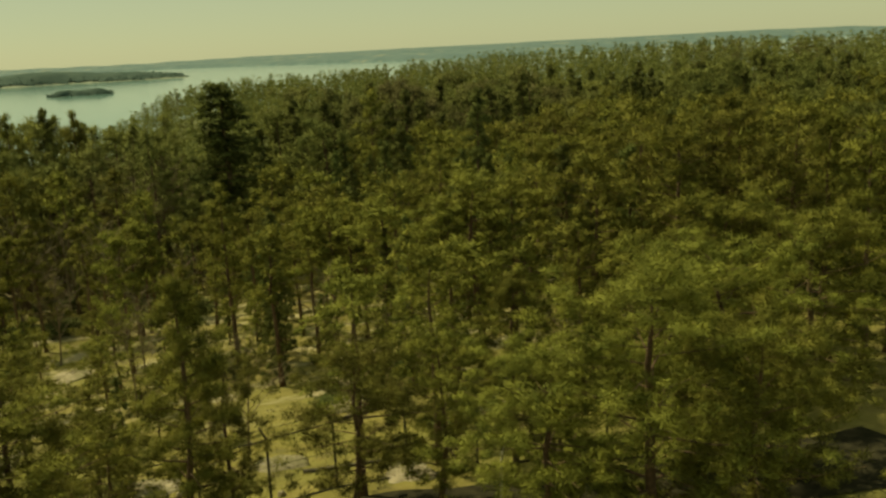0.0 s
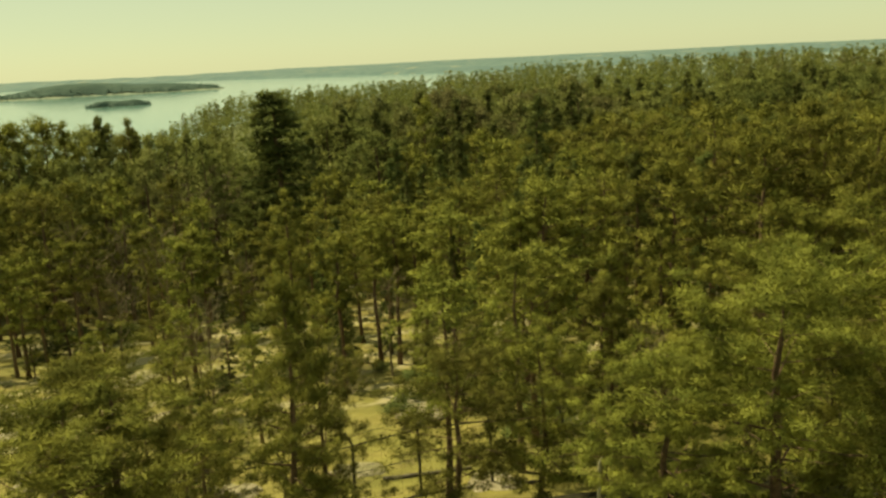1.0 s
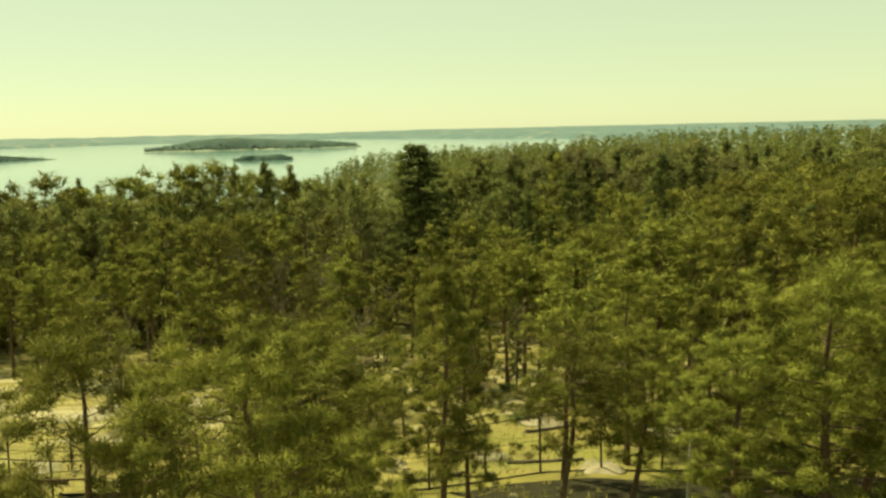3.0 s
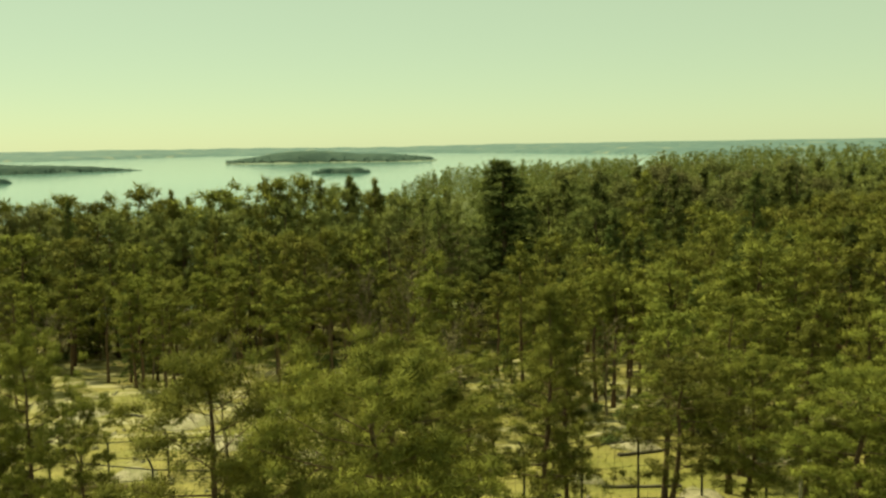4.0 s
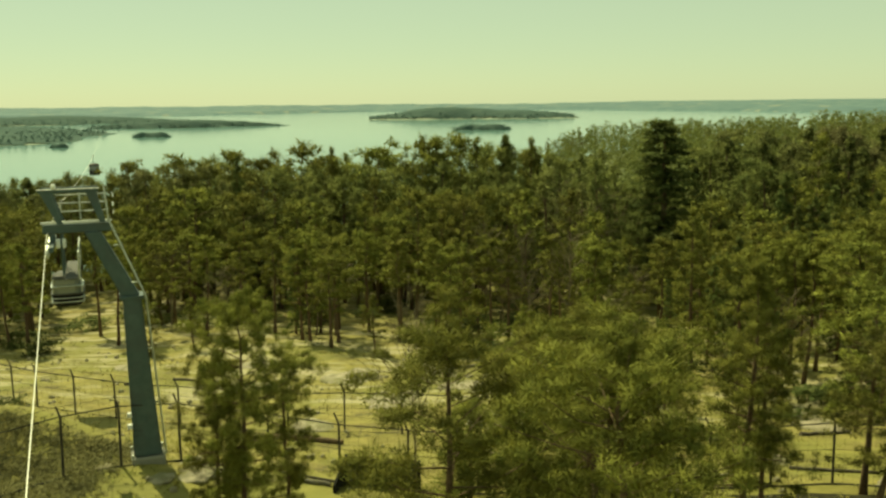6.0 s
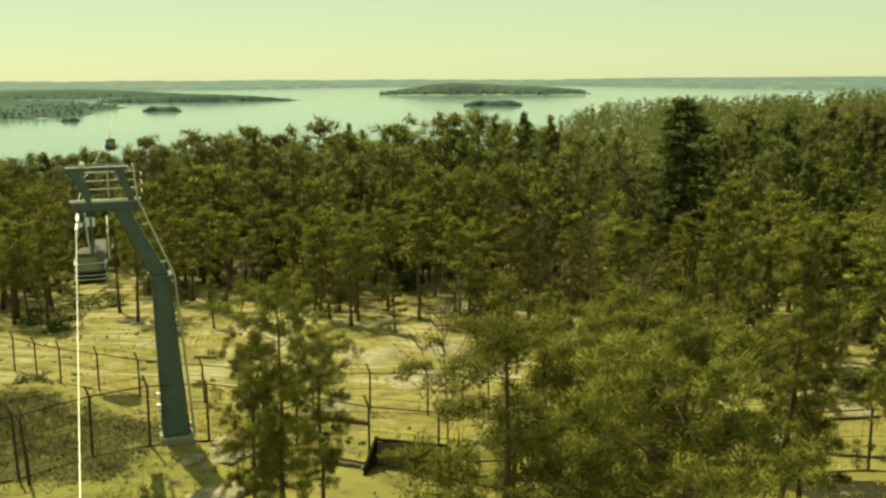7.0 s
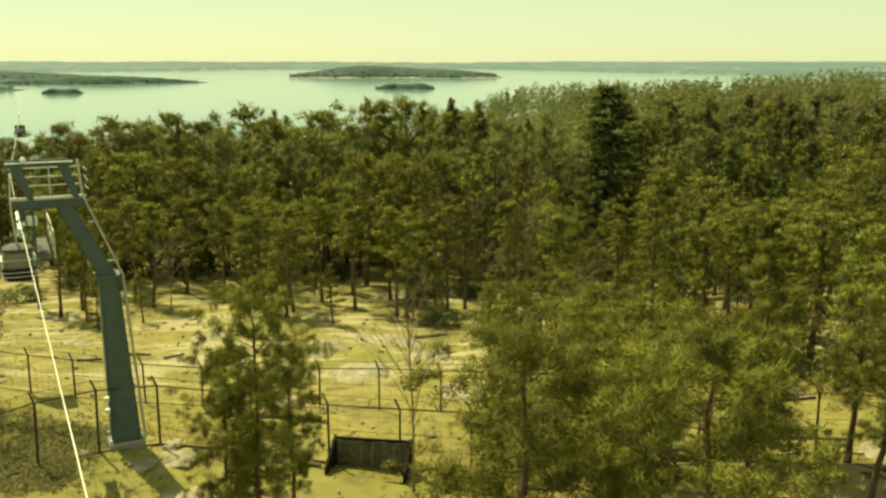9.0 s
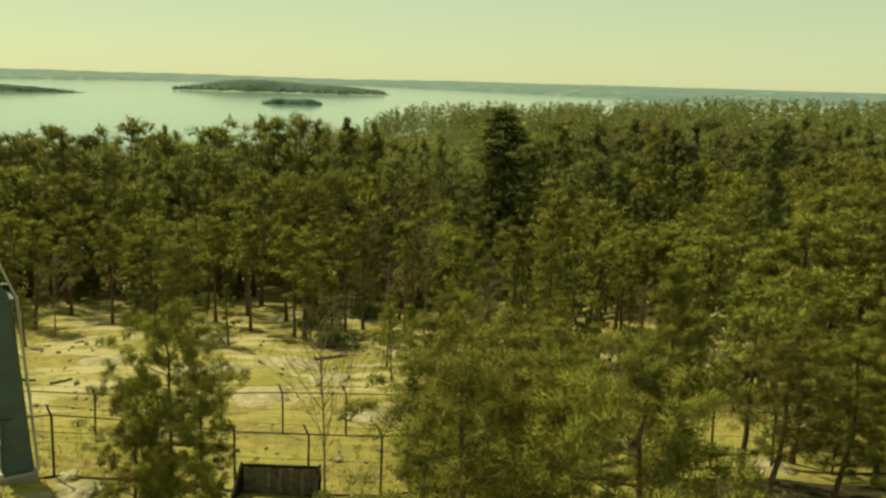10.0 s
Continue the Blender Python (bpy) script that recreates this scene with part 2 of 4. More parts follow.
def bar(bm, a, b, w, h):
    """A square bar from a to b."""
    a, b = Vector(a), Vector(b)
    way = (b - a)
    m = Matrix.Translation((a + b) / 2) @ way.to_track_quat("Z", "Y").to_matrix().to_4x4() @ Matrix.Diagonal((w, h, way.length, 1))
    made = bmesh.ops.create_cube(bm, size=1.0)["verts"]
    bmesh.ops.transform(bm, matrix=m, verts=made)
    return bm


# ---- the lie of the land ----
SEA = -29.5


def smooth(a, b, v):
    u = np.clip((v - a) / (b - a), 0, 1)
    return u * u * (3 - 2 * u)


def land(x, y):
    """Height of the ground; the tower's foot stands at about 0. x, y: numbers or arrays."""
    x, y = np.asarray(x, float), np.asarray(y, float)
    z = -0.9 - 0.14 * np.clip(y - 32, -14, 10.5) - 0.095 * np.clip(y - 42.5, 0, 55) + 0.25 * np.sin(x * 0.21 + 1) * np.sin(y * 0.17) + 0.12 * np.sin(x * 0.6) * np.sin(y * 0.5 + 2)
    z = z + 2.6 * np.exp(-((x + 19.8) / 5.6) ** 2 - ((y - 35.2) / 3.4) ** 2)
    z = z + 0.55 * np.exp(-((x + 11.1) / 3.0) ** 2 - ((y - 32) / 3.0) ** 2)
    z = z + 1.4 * smooth(18, 50, x) * smooth(25, 60, y) - 1.2 * smooth(20, 60, -x)
    u, v = 1.035 * x + 0.07 * y - 1.9, 0.043 * x + 0.883 * y + 3.4  # the ridge runs a little askew
    ridge = -33 + 27.5 * smooth(0, 84, u) + 5.5 * smooth(95, 210, u)
    far = smooth(98, 225, np.hypot(u * 0.55, v))
    z = z * (1 - far) + ridge * far
    z = z - 40 * smooth(330, 560, np.hypot(u * 0.8, v)) - 30 * smooth(380, 700, np.abs(u))
    return np.maximum(z, SEA - 6)


def grid_mesh(name, xs, ys, fn, mat):
    gx, gy = np.meshgrid(xs, ys)
    gz = fn(gx, gy)
    verts = np.stack([gx, gy, gz], -1).reshape(-1, 3)
    nx, ny = len(xs), len(ys)
    i = np.arange((ny - 1) * (nx - 1))
    r, c = i // (nx - 1), i % (nx - 1)
    a = r * nx + c
    faces = np.stack([a, a + 1, a + nx + 1, a + nx], -1)
    return mesh_from(name, verts, faces, mat, True)


def stretched(lo, hi, mid_lo, mid_hi, fine, coarse):
    return np.unique(np.r_[np.arange(lo, mid_lo, coarse), np.arange(mid_lo, mid_hi, fine), np.arange(mid_hi, hi + 1, coarse)])


ground = new("ground", grid_mesh("ground", stretched(-700, 900, -60, 80, 1.0, 12.0), stretched(-300, 800, -10, 115, 1.0, 12.0), land, M_GROUND))
tagged(ground, "dry yellow-green grass and moss over bedrock", "ground", kind="structure")

# A dark strip of ground in front of the fence.
strip_x, strip_u = np.linspace(11.5, 38, 60), np.linspace(0, 1, 8)
tgx, tgu = np.meshgrid(strip_x, strip_u)
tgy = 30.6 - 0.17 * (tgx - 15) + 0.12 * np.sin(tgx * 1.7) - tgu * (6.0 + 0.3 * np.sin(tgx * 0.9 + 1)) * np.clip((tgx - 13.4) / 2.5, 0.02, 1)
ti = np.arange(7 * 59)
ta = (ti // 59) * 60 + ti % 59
dark_strip = new("road", mesh_from("road", np.stack([tgx, tgy, land(tgx, tgy) + 0.05], -1).reshape(-1, 3), np.stack([ta, ta + 60, ta + 61, ta + 1], -1), M_STRIP, True))
tagged(dark_strip, "dark strip of ground along the wire fence", "road", kind="structure")

water_bm = bmesh.new()
bmesh.ops.create_grid(water_bm, x_segments=8, y_segments=8, size=4900)
for v in water_bm.verts:
    v.co.z = SEA
sea = part("water", water_bm, M_WATER)
tagged(sea, "pale calm sea bay with faint ripples", "water", kind="structure")


# ---- trees ----
def blades(rng, centres, radii, count, length, width, up=0.25, spiky=0.35):
    """Slender pointed needle tufts on each clump: most lie round it like a mantle, some stand out from it. Returns verts, faces."""
    n = len(centres) * count
    c = np.repeat(centres, count, 0)
    r = np.repeat(radii, count)[:, None]
    d = rng.normal(size=(n, 3))
    d[:, 2] += up
    d /= np.linalg.norm(d, axis=1)[:, None]
    out = rng.uniform(size=(n, 1)) < spiky
    face = d + rng.normal(size=(n, 3)) * 0.35 + [0, 0, 0.3]
    face /= np.linalg.norm(face, axis=1)[:, None]
    lean = np.cross(face, rng.normal(size=(n, 3)))
    lean = np.where(out, d + 0.45 * rng.normal(size=(n, 3)) + [0, 0, 0.2], lean)
    lean /= np.linalg.norm(lean, axis=1)[:, None] + 1e-9
    side = np.cross(lean, np.where(out, rng.normal(size=(n, 3)), face))
    side /= np.linalg.norm(side, axis=1)[:, None] + 1e-9
    ln = length * rng.uniform(0.6, 1.25, (n, 1))
    wd = width * rng.uniform(0.7, 1.3, (n, 1)) * np.where(out, 0.6, 1.0)
    start = c + d * r * rng.uniform(0.35, 1.0, (n, 1)) * [1, 1, 0.62] - lean * ln * np.where(out, 0.2, 0.5)
    verts = np.stack([start - side * wd / 2, start + side * wd / 2, start + lean * ln], 1)
    turned = (np.cross(verts[:, 1] - verts[:, 0], verts[:, 2] - verts[:, 0]) * d).sum(1) < 0
    verts[turned] = verts[turned][:, [0, 2, 1]]
    soft = d * 0.75 + 0.25 * face + [0, 0, 0.35]
    soft /= np.linalg.norm(soft, axis=1)[:, None]
    return verts.reshape(-1, 3), np.arange(n * 3).reshape(n, 3), np.repeat(soft, 3, 0)


def conifer(seed, height, base, radius, kind, clump_n, blade_n, blade_l, blade_w, clump_r, limbs=34, lean=0.3):
    """Meshes of a trunk with its limbs and of a crown. kind: round (old pine), cone (young pine), spruce, broad (an old spruce)."""
    rng = np.random.default_rng(seed)
    bm = bmesh.new()
    firs = kind in ("spruce", "broad")
    steps = 9
    bend = rng.normal(size=2) * lean
    ts = np.linspace(0, 1, steps)
    spine = np.stack([bend[0] * np.sin(ts * 2.6) + 0.12 * rng.normal(size=steps) * ts, bend[1] * np.sin(ts * 2.1) + 0.12 * rng.normal(size=steps) * ts, ts * height], -1)
    foot = 0.0125 * height + 0.03
    rad = foot * (1 - ts) ** 0.8 + 0.018
    rad[0] *= 1.35
    spine[0, 2] = -0.5
    rear = blade_n < 21
    tube(bm, spine, rad, 5 if rear else 8)
    clumps, sizes = [], []
    for i in range(limbs):
        f = (i + rng.uniform(0, 0.9)) / limbs
        if kind == "round":
            t = base + (1 - base) * f * 0.98
            reach = radius * (0.2 + 0.95 * math.sin((0.14 + 0.79 * f) * math.pi) ** 0.6) * rng.uniform(0.6, 1.15)
            rise = -0.12 + 0.75 * f
        elif kind == "cone":
            t = base + (1 - base) * f
            reach = radius * (1 - f) ** 0.62 * rng.uniform(0.65, 1.15) + 0.15
            rise = 0.05 + 0.6 * f
        else:
            t = base + (1 - base) * f
            reach = radius * (1.02 - f) ** (0.85 if kind == "spruce" else 0.62) * rng.uniform(0.8, 1.12) + 0.12
            rise = -0.42 + 0.55 * f
        a = i * 2.39996 + rng.normal() * 0.35
        p0 = np.array([np.interp(t, ts, spine[:, k]) for k in range(3)])
        out = np.array([math.cos(a), math.sin(a), 0.0])
        p1 = p0 + out * reach * 0.5 + [0, 0, reach * rise * 0.42]
        p2 = p0 + out * reach + [0, 0, reach * rise] + rng.normal(size=3) * 0.12
        if i % 2 == 0 or not (firs or rear):
            r0 = max(0.012, foot * 0.34 * (1 - t) + 0.008) * (0.7 + reach / radius * 0.5)
            tube(bm, [p0, p1, p2], [r0, r0 * 0.65, r0 * 0.25], 3 if rear else 4, cap=False)
        many = max(2, int(round(clump_n * (0.4 + 0.6 * reach / radius))))
        for k in range(many):
            u = (0.12 if firs else 0.35) + (1.02 - (0.12 if firs else 0.35)) * (k + rng.uniform(0.2, 1)) / many
            mid = (1 - u) ** 2 * p0 + 2 * u * (1 - u) * p1 + u * u * p2
            spread = reach * (0.16 if firs else 0.17)
            clumps.append(mid + rng.normal(size=3) * spread * [1, 1, 0.45] + [0, 0, 0.05])
            sizes.append(clump_r * rng.uniform(0.65, 1.3) * (0.85 if firs else 1))
    top = spine[-1]
    for k in range(3):
        clumps.append(top - [0, 0, 0.32 * k] + rng.normal(size=3) * 0.05)
        sizes.append(clump_r * (0.45 + 0.15 * k))
    for k in range(7 if kind == "round" else 0):
        a = k * 2.4
        clumps.append(top + [0.24 * radius * math.cos(a), 0.24 * radius * math.sin(a), -0.06 * height * (0.25 + 0.2 * (k % 3))])
        sizes.append(clump_r * 0.95)
    v, f, nrm = blades(rng, np.array(clumps), np.array(sizes), blade_n, blade_l, blade_w, up=0.0 if firs else 0.35, spiky=0.4 if firs else 0.72)
    wood = bpy.data.meshes.new("trunk")
    bm.to_mesh(wood)
    bm.free()
    wood.materials.append(M_BARK)
    wood.shade_smooth()
    return wood, mesh_from("crown", v, f, M_SPRUCE if firs else M_NEEDLE, normals=nrm)


BACK_ROWS = {"trunk": [], "crown": [], "spruce": []}


def joined_tree(meshes, x, y, turn, size, slim, dark):
    """Adds a tree of the rear rows to the joined forest."""
    m = np.array(Matrix.LocRotScale((x, y, float(land(x, y))), Euler((0, 0, turn)), (size * slim, size * slim, size)))
    for me, key in ((meshes[0], "trunk"), (meshes[1], "spruce" if dark else "crown")):
        BACK_ROWS[key].append((me, m, turn))


def join_rows(key, name, mat, label):
    vs, fs, ns, at = [], [], [], 0
    for me, m, turn in BACK_ROWS[key]:
        co = np.empty(len(me.vertices) * 3)
        me.vertices.foreach_get("co", co)
        vs.append(co.reshape(-1, 3) @ m[:3, :3].T + m[:3, 3])
        fs += [[at + i for i in p.vertices] for p in me.polygons]
        at += len(me.vertices)
        if key != "trunk":
            nn = np.empty(len(me.loops) * 3)
            me.corner_normals.foreach_get("vector", nn)
            c, s = math.cos(turn), math.sin(turn)
            ns.append(nn.reshape(-1, 3) @ np.array(((c, -s, 0), (s, c, 0), (0, 0, 1))).T)
    me = mesh_from(name, np.concatenate(vs), fs, mat, key == "trunk", np.concatenate(ns) if ns else None)
    return tagged(new(name, me), label, "forest", kind="stuff")


def tree_of(meshes, x, y, turn, size, name, label, category="tree", group="", slim=1.0):
    root = base_empty(name, Matrix.LocRotScale((x, y, float(land(x, y))), Euler((0, 0, turn)), (size * slim, size * slim, size)), label, category, group)
    part_mesh("trunk", meshes[0], root)
    part_mesh("crown", meshes[1], root)
    return root


PINE_LABEL = "Scots pine with bare reddish trunk and green needle crown"
NEAR_ROUND = [conifer(10 + k, 11.0, 0.3, 2.8, "round", 9, 84, 0.26, 0.046, 0.36, 38) for k in range(4)]
NEAR_CONE = [conifer(20 + k, 11.0, 0.2, 2.5, "cone", 8, 92, 0.26, 0.044, 0.36, 42) for k in range(3)]
MID_ROUND = [conifer(30 + k, 14.0, 0.4, 3.0, "round", 6, 42, 0.46, 0.105, 0.54, 22) for k in range(5)]
MID_CONE = [conifer(40 + k, 14.0, 0.3, 2.8, "cone", 6, 42, 0.46, 0.105, 0.52, 25) for k in range(4)]
MID_SPRUCE = [conifer(50 + k, 14.0, 0.05, 3.0, "spruce", 5, 44, 0.42, 0.12, 0.52, 38, lean=0.05) for k in range(3)]
BACK_ROUND = [conifer(60 + k, 14.0, 0.24, 3.0, "round", 5, 20, 0.74, 0.17, 0.62, 22) for k in range(6)]
BACK_CONE = [conifer(80 + k, 14.0, 0.16, 3.1, "cone", 5, 20, 0.74, 0.17, 0.6, 22) for k in range(4)]
BACK_SPRUCE = [conifer(90 + k, 14.0, 0.05, 3.0, "spruce", 5, 18, 0.62, 0.25, 0.58, 30, lean=0.05) for k in range(3)]
GRAND = conifer(200, 14.0, 0.05, 2.9, "broad", 7, 34, 0.42, 0.12, 0.5, 76, lean=0.05)
YOUNG = [conifer(100 + k, 4.0, 0.08, 1.2, "cone", 3, 28, 0.28, 0.09, 0.34, 18, lean=0.1) for k in range(3)]

NEAR_DENSE = [conifer(130, 11.0, 0.05, 2.8, "cone", 9, 100, 0.24, 0.044, 0.4, 44)]
NEAR_FORKED = [conifer(141, 11.0, 0.42, 2.9, "round", 9, 100, 0.24, 0.044, 0.38, 34, lean=0.5)]
FINE_TALL = [conifer(150 + k, 11.0, 0.3, 2.5, "round", 9, 150, 0.21, 0.034, 0.36, 40) for k in range(2)]
FINE_ROUND = [conifer(110 + k, 11.0, 0.12, 2.8, "round", 9, 135, 0.22, 0.038, 0.37, 44) for k in range(3)]
# Near trees: place, height of the top over the tower's foot, crown width, form.
NEAR = [
    (-3.85, 21.0, 9.7, 0.62, "tall"), (-5.1, 22.2, 7.6, 0.58, "tall"), (-3.3, 24.2, 7.2, 0.6, "tall"),
    (2.75, 12.4, 11.0, 0.9, "fine"), (6.6, 22.7, 8.6, 1.35, "fine"), (7.9, 25.2, 8.4, 1.1, "round"),
    (2.9, 19.0, 7.5, 0.9, "dense"), (6.25, 11.6, 11.2, 0.93, "fine"), (12.0, 25.0, 10.1, 0.8, "cone"),
    (13.4, 27.4, 7.3, 0.7, "round"), (16.2, 24.8, 7.4, 0.95, "forked"), (19.4, 25.8, 7.3, 0.85, "round"),
    (22.6, 18.2, 10.3, 1.2, "fine"), (20.6, 19.8, 8.2, 1.05, "fine"), (25.0, 17.2, 9.0, 1.0, "fine"), (26.6, 22.5, 9.4, 1.15, "round"),
    (28.5, 27.5, 8.6, 1.0, "round"), (32.0, 24.0, 9.8, 1.2, "round"),
    (24.0, 29.5, 7.6, 0.9, "cone"), (33.5, 31.0, 9.0, 1.1, "round"), (9.6, 28.6, 5.4, 0.8, "round"),
]
for k, (x, y, top, wide, form) in enumerate(NEAR):
    pool = {"round": NEAR_ROUND, "cone": NEAR_CONE, "fine": FINE_ROUND, "dense": NEAR_DENSE, "forked": NEAR_FORKED, "tall": FINE_TALL}[form]
    h = top - 0.35 - float(land(x, y))
    tree_of(pool[k % len(pool)], x, y, k * 1.7, h / 11.0, "pine_tree", PINE_LABEL, group="near pines", slim=wide * (11.0 / h) ** 0.5)

rng = np.random.default_rng(5)


def open_ground(x, y):
    """Where no trees stand: the meadow behind the fences, the lift's aisle, small glades."""
    if y < 66 + 2.5 * math.sin(x * 0.35) and x < 4 + 0.04 * (y - 32):
        return x > -36 - 0.1 * y
    if abs(x + 16.5 + 0.44 * (y - 36)) < 4.5 and y < 100:
        return True
    for gx, gy, gr in ((20.1, 45.0, 6), (25.8, 39.6, 4), (-4.9, 71.1, 5), (7.2, 63.8, 4), (-20.4, 71.9, 5), (13.7, 39.7, 4.5), (17.6, 38.3, 5), (15.1, 32.8, 3.5), (14.8, 52.1, 3.5), (30.3, 51.3, 4), (9.4, 67.0, 4), (12.9, 65.2, 3.5), (16.8, 65.6, 2.5), (23.0, 53.9, 3), (3.8, 78.6, 3)):
        if math.hypot(x - gx, y - gy) < gr:
            return True
    return False


placed = [(x, y) for x, y, *_ in NEAR]
tries = 0
while len(placed) < 680 and tries < 30000:
    tries += 1
    y = rng.uniform(30, 122)
    x = rng.uniform(-12 - 0.66 * y, 20 + 0.9 * y)
    if open_ground(x, y):
        continue
    gap = 2.5 + 0.01 * y if y > 64 or x > 34 else 3.7
    if 64 < y < 90 and -38 < x < 10:
        gap = 4.1
    elif y >= 90:
        gap = 3.2
    if any((x - a) ** 2 + (y - b) ** 2 < gap * gap for a, b in placed):
        continue
    if math.hypot(x - 22.6, y - 98.5) < 5:
        continue
    placed.append((x, y))
    fine = y < 84 if x < 12 else y < 64
    u = rng.uniform()
    tall = 8.6 + 1.2 * (1 - float(smooth(54, 63, y))) + 8.6 * float(smooth(67, 105, y)) + 3.6 * float(smooth(24, 38, x)) * (1 - float(smooth(66, 100, y)))
    h = tall * rng.uniform(0.82, 1.04) / 14.0
    if y > 60 and 0.165 < (x - 2) / y < 0.235:
        h *= 0.62
    elif 30 < y < 66 and x / y < 0.31:
        h *= 0.6
    elif 68 < y < 96 and abs(x / y - 0.23) < 0.06:
        h *= 0.66
    if y > 78 and x < 14:  # the skyline over the bay falls off to the west
        h = min(h, (15.6 - (8.2 - 0.058 * (x + 40)) * (y + 4) / 104 - rng.uniform(-0.4, 2.2) - float(land(x, y))) / 14.0)
    full = rng.uniform(0.85, 1.2) * (14.0 / tall) ** 0.4
    spruce, cone = u < 0.08 + 0.1 * (x > 13) + 0.42 * (x / y > 0.25 and y > 38), u < 0.55
    pool = ((MID_SPRUCE if fine else BACK_SPRUCE) if spruce else (MID_CONE if fine else BACK_CONE) if cone else (MID_ROUND if fine else BACK_ROUND))
    pick, turn, slim = pool[int(rng.integers(len(pool)))], rng.uniform(0, 6.28), 0.8 if spruce else 0.85 * full if cone else full
    if y > 90 or x > 58 or x < -60:
        joined_tree(pick, x, y, turn, h, slim, spruce)
    elif spruce:
        tree_of(pick, x, y, turn, h * 0.95, "spruce_tree", "dark green spruce with drooping boughs", group="forest spruces", slim=slim)
    else:
        tree_of(pick, x, y, turn, h, "pine_tree", "slender young pine with a pointed green crown" if cone else PINE_LABEL, group="forest pines", slim=slim)
join_rows("trunk", "rear_trunks", M_BARK, "bare trunks of the rear pine rows")
join_rows("crown", "rear_crowns", M_NEEDLE_HAZED, "green crowns of the rear pine rows")
join_rows("spruce", "rear_spruces", M_SPRUCE, "dark crowns of spruces among the rear pines")

for k in range(60):
    for _ in range(40):
        y = rng.uniform(30, 92)
        x = rng.uniform(-44, 28 + 0.5 * y)
        if not open_ground(x, y) and min((x - a) ** 2 + (y - b) ** 2 for a, b in placed) > 1.2:
            break
    tree_of(YOUNG[k % 3], x, y, rng.uniform(0, 6.28), rng.uniform(0.45, 1.15), "young_pine", "bushy young pine growing under the taller trees", group="young pines")

SLENDER = [conifer(120 + k, 12.0, 0.58, 1.9, "round", 5, 46, 0.4, 0.115, 0.5, 15, lean=0.25) for k in range(3)]
for k, (x, y, h) in enumerate(((22.3, 56.2, 11.5), (23.2, 55.0, 12.0), (24.0, 54.4, 11.0), (26.0, 58.0, 11.5), (18.9, 51.0, 11.5), (27.3, 44.0, 11.8), (29.2, 45.2, 12.0), (10.8, 59.3, 11.0), (8.3, 70, 12), (11.6, 71.6, 11.6), (12.5, 71.8, 11), (17.2, 69, 11.5), (20, 67.8, 11.4), (-7.6, 75, 12), (-9.4, 69.4, 11.6), (-11.8, 69.2, 12.2), (-16.2, 74.8, 11.8), (-22, 73.2, 12), (-28.8, 70.2, 12.2), (-32.2, 74.4, 12), (-37.6, 68.6, 11.6), (-0.8, 68.4, 11.8), (3.4, 70.5, 12), (-4.4, 70.8, 11.4))):
    tree_of(SLENDER[k % 3], x, y, k * 1.3, h * (0.74 if y > 60 else 0.8) / 12.0, "pine_tree", "slender pine with a long bare trunk at the meadow's edge", group="meadow edge pines")

# Single trees that stand out: place, height of the top over the tower's foot, form.
for k, (x, y, top, wide, form) in enumerate([
    (5.2, 105.5, 10.9, 0.85, "s"), (-0.6, 104.0, 10.7, 0.7, "r"), (-2.8, 101.0, 10.7, 0.7, "r"), (-27.0, 99.5, 9.3, 0.75, "r"), (-18.8, 100.5, 9.8, 1.15, "r"),
    (-33.3, 99.8, 8.7, 0.9, "r"), (-9.5, 100.4, 9.7, 1.1, "r"), (17.2, 56.9, 7.6, 0.9, "c"), (38.5, 67.0, 12.0, 0.8, "s"), (35.3, 84.8, 11.2, 0.8, "c"),
    (25.2, 45.3, 6.8, 0.75, "s"), (25.0, 48.8, 5.6, 0.6, "s"), (32.9, 69.3, 9.5, 0.9, "s"), (22.6, 98.5, 12.6, 1.55, "s"), (-39.0, 100.0, 8.2, 0.8, "r"),
    (-15.3, 101.0, 9.4, 0.6, "c"), (-4.8, 102.0, 10.3, 0.75, "r"), (1.5, 103.0, 10.3, 0.6, "c"), (-22.5, 98.0, 8.7, 0.8, "r"), (8.2, 102.0, 10.2, 0.7, "c"), (-23.4, 90.0, 9.5, 0.5, "s"), (27.2, 45.6, 7.4, 0.8, "s")]):
    pool = {"s": MID_SPRUCE, "r": BACK_ROUND, "c": MID_CONE}[form]
    high = top - float(land(x, y))
    big = k == 13
    tree_of(GRAND if big else pool[k % len(pool)], x, y, k * 2.1, high / 14.0, "spruce_tree" if form == "s" else "pine_tree",
            "tall dark spruce that overtops the pine forest" if form == "s" else "tall pine whose crown stands above the skyline", group="" if big else "skyline trees", slim=wide)


def far_crowns(rng, xs, ys, zs, heights, lumps, per, leaf):
    """Joined crowns of many far trees: ragged heaps of leafy clumps over a hidden trunk."""
    n = len(xs)
    i = np.repeat(np.arange(n), lumps)
    cone = np.repeat(rng.uniform(size=n) < 0.7, lumps)
    f = (np.tile(np.arange(lumps), n) + rng.uniform(0, 1, n * lumps)) / lumps
    prof = np.where(cone, (1 - f) ** 0.7, np.sin((0.16 + 0.74 * f) * math.pi) ** 0.6)
    h, a = heights[i], rng.uniform(0, 6.28, n * lumps)
    r = prof * h * 0.2 * rng.uniform(0.3, 1.0, n * lumps)
    c = np.stack([xs[i] + np.cos(a) * r, ys[i] + np.sin(a) * r, zs[i] + h * (0.2 + 0.78 * f)], -1)
    return blades(rng, c, h * 0.092 * (0.6 + 0.55 * prof), per, leaf, leaf * 0.3, up=0.45, spiky=0.3)


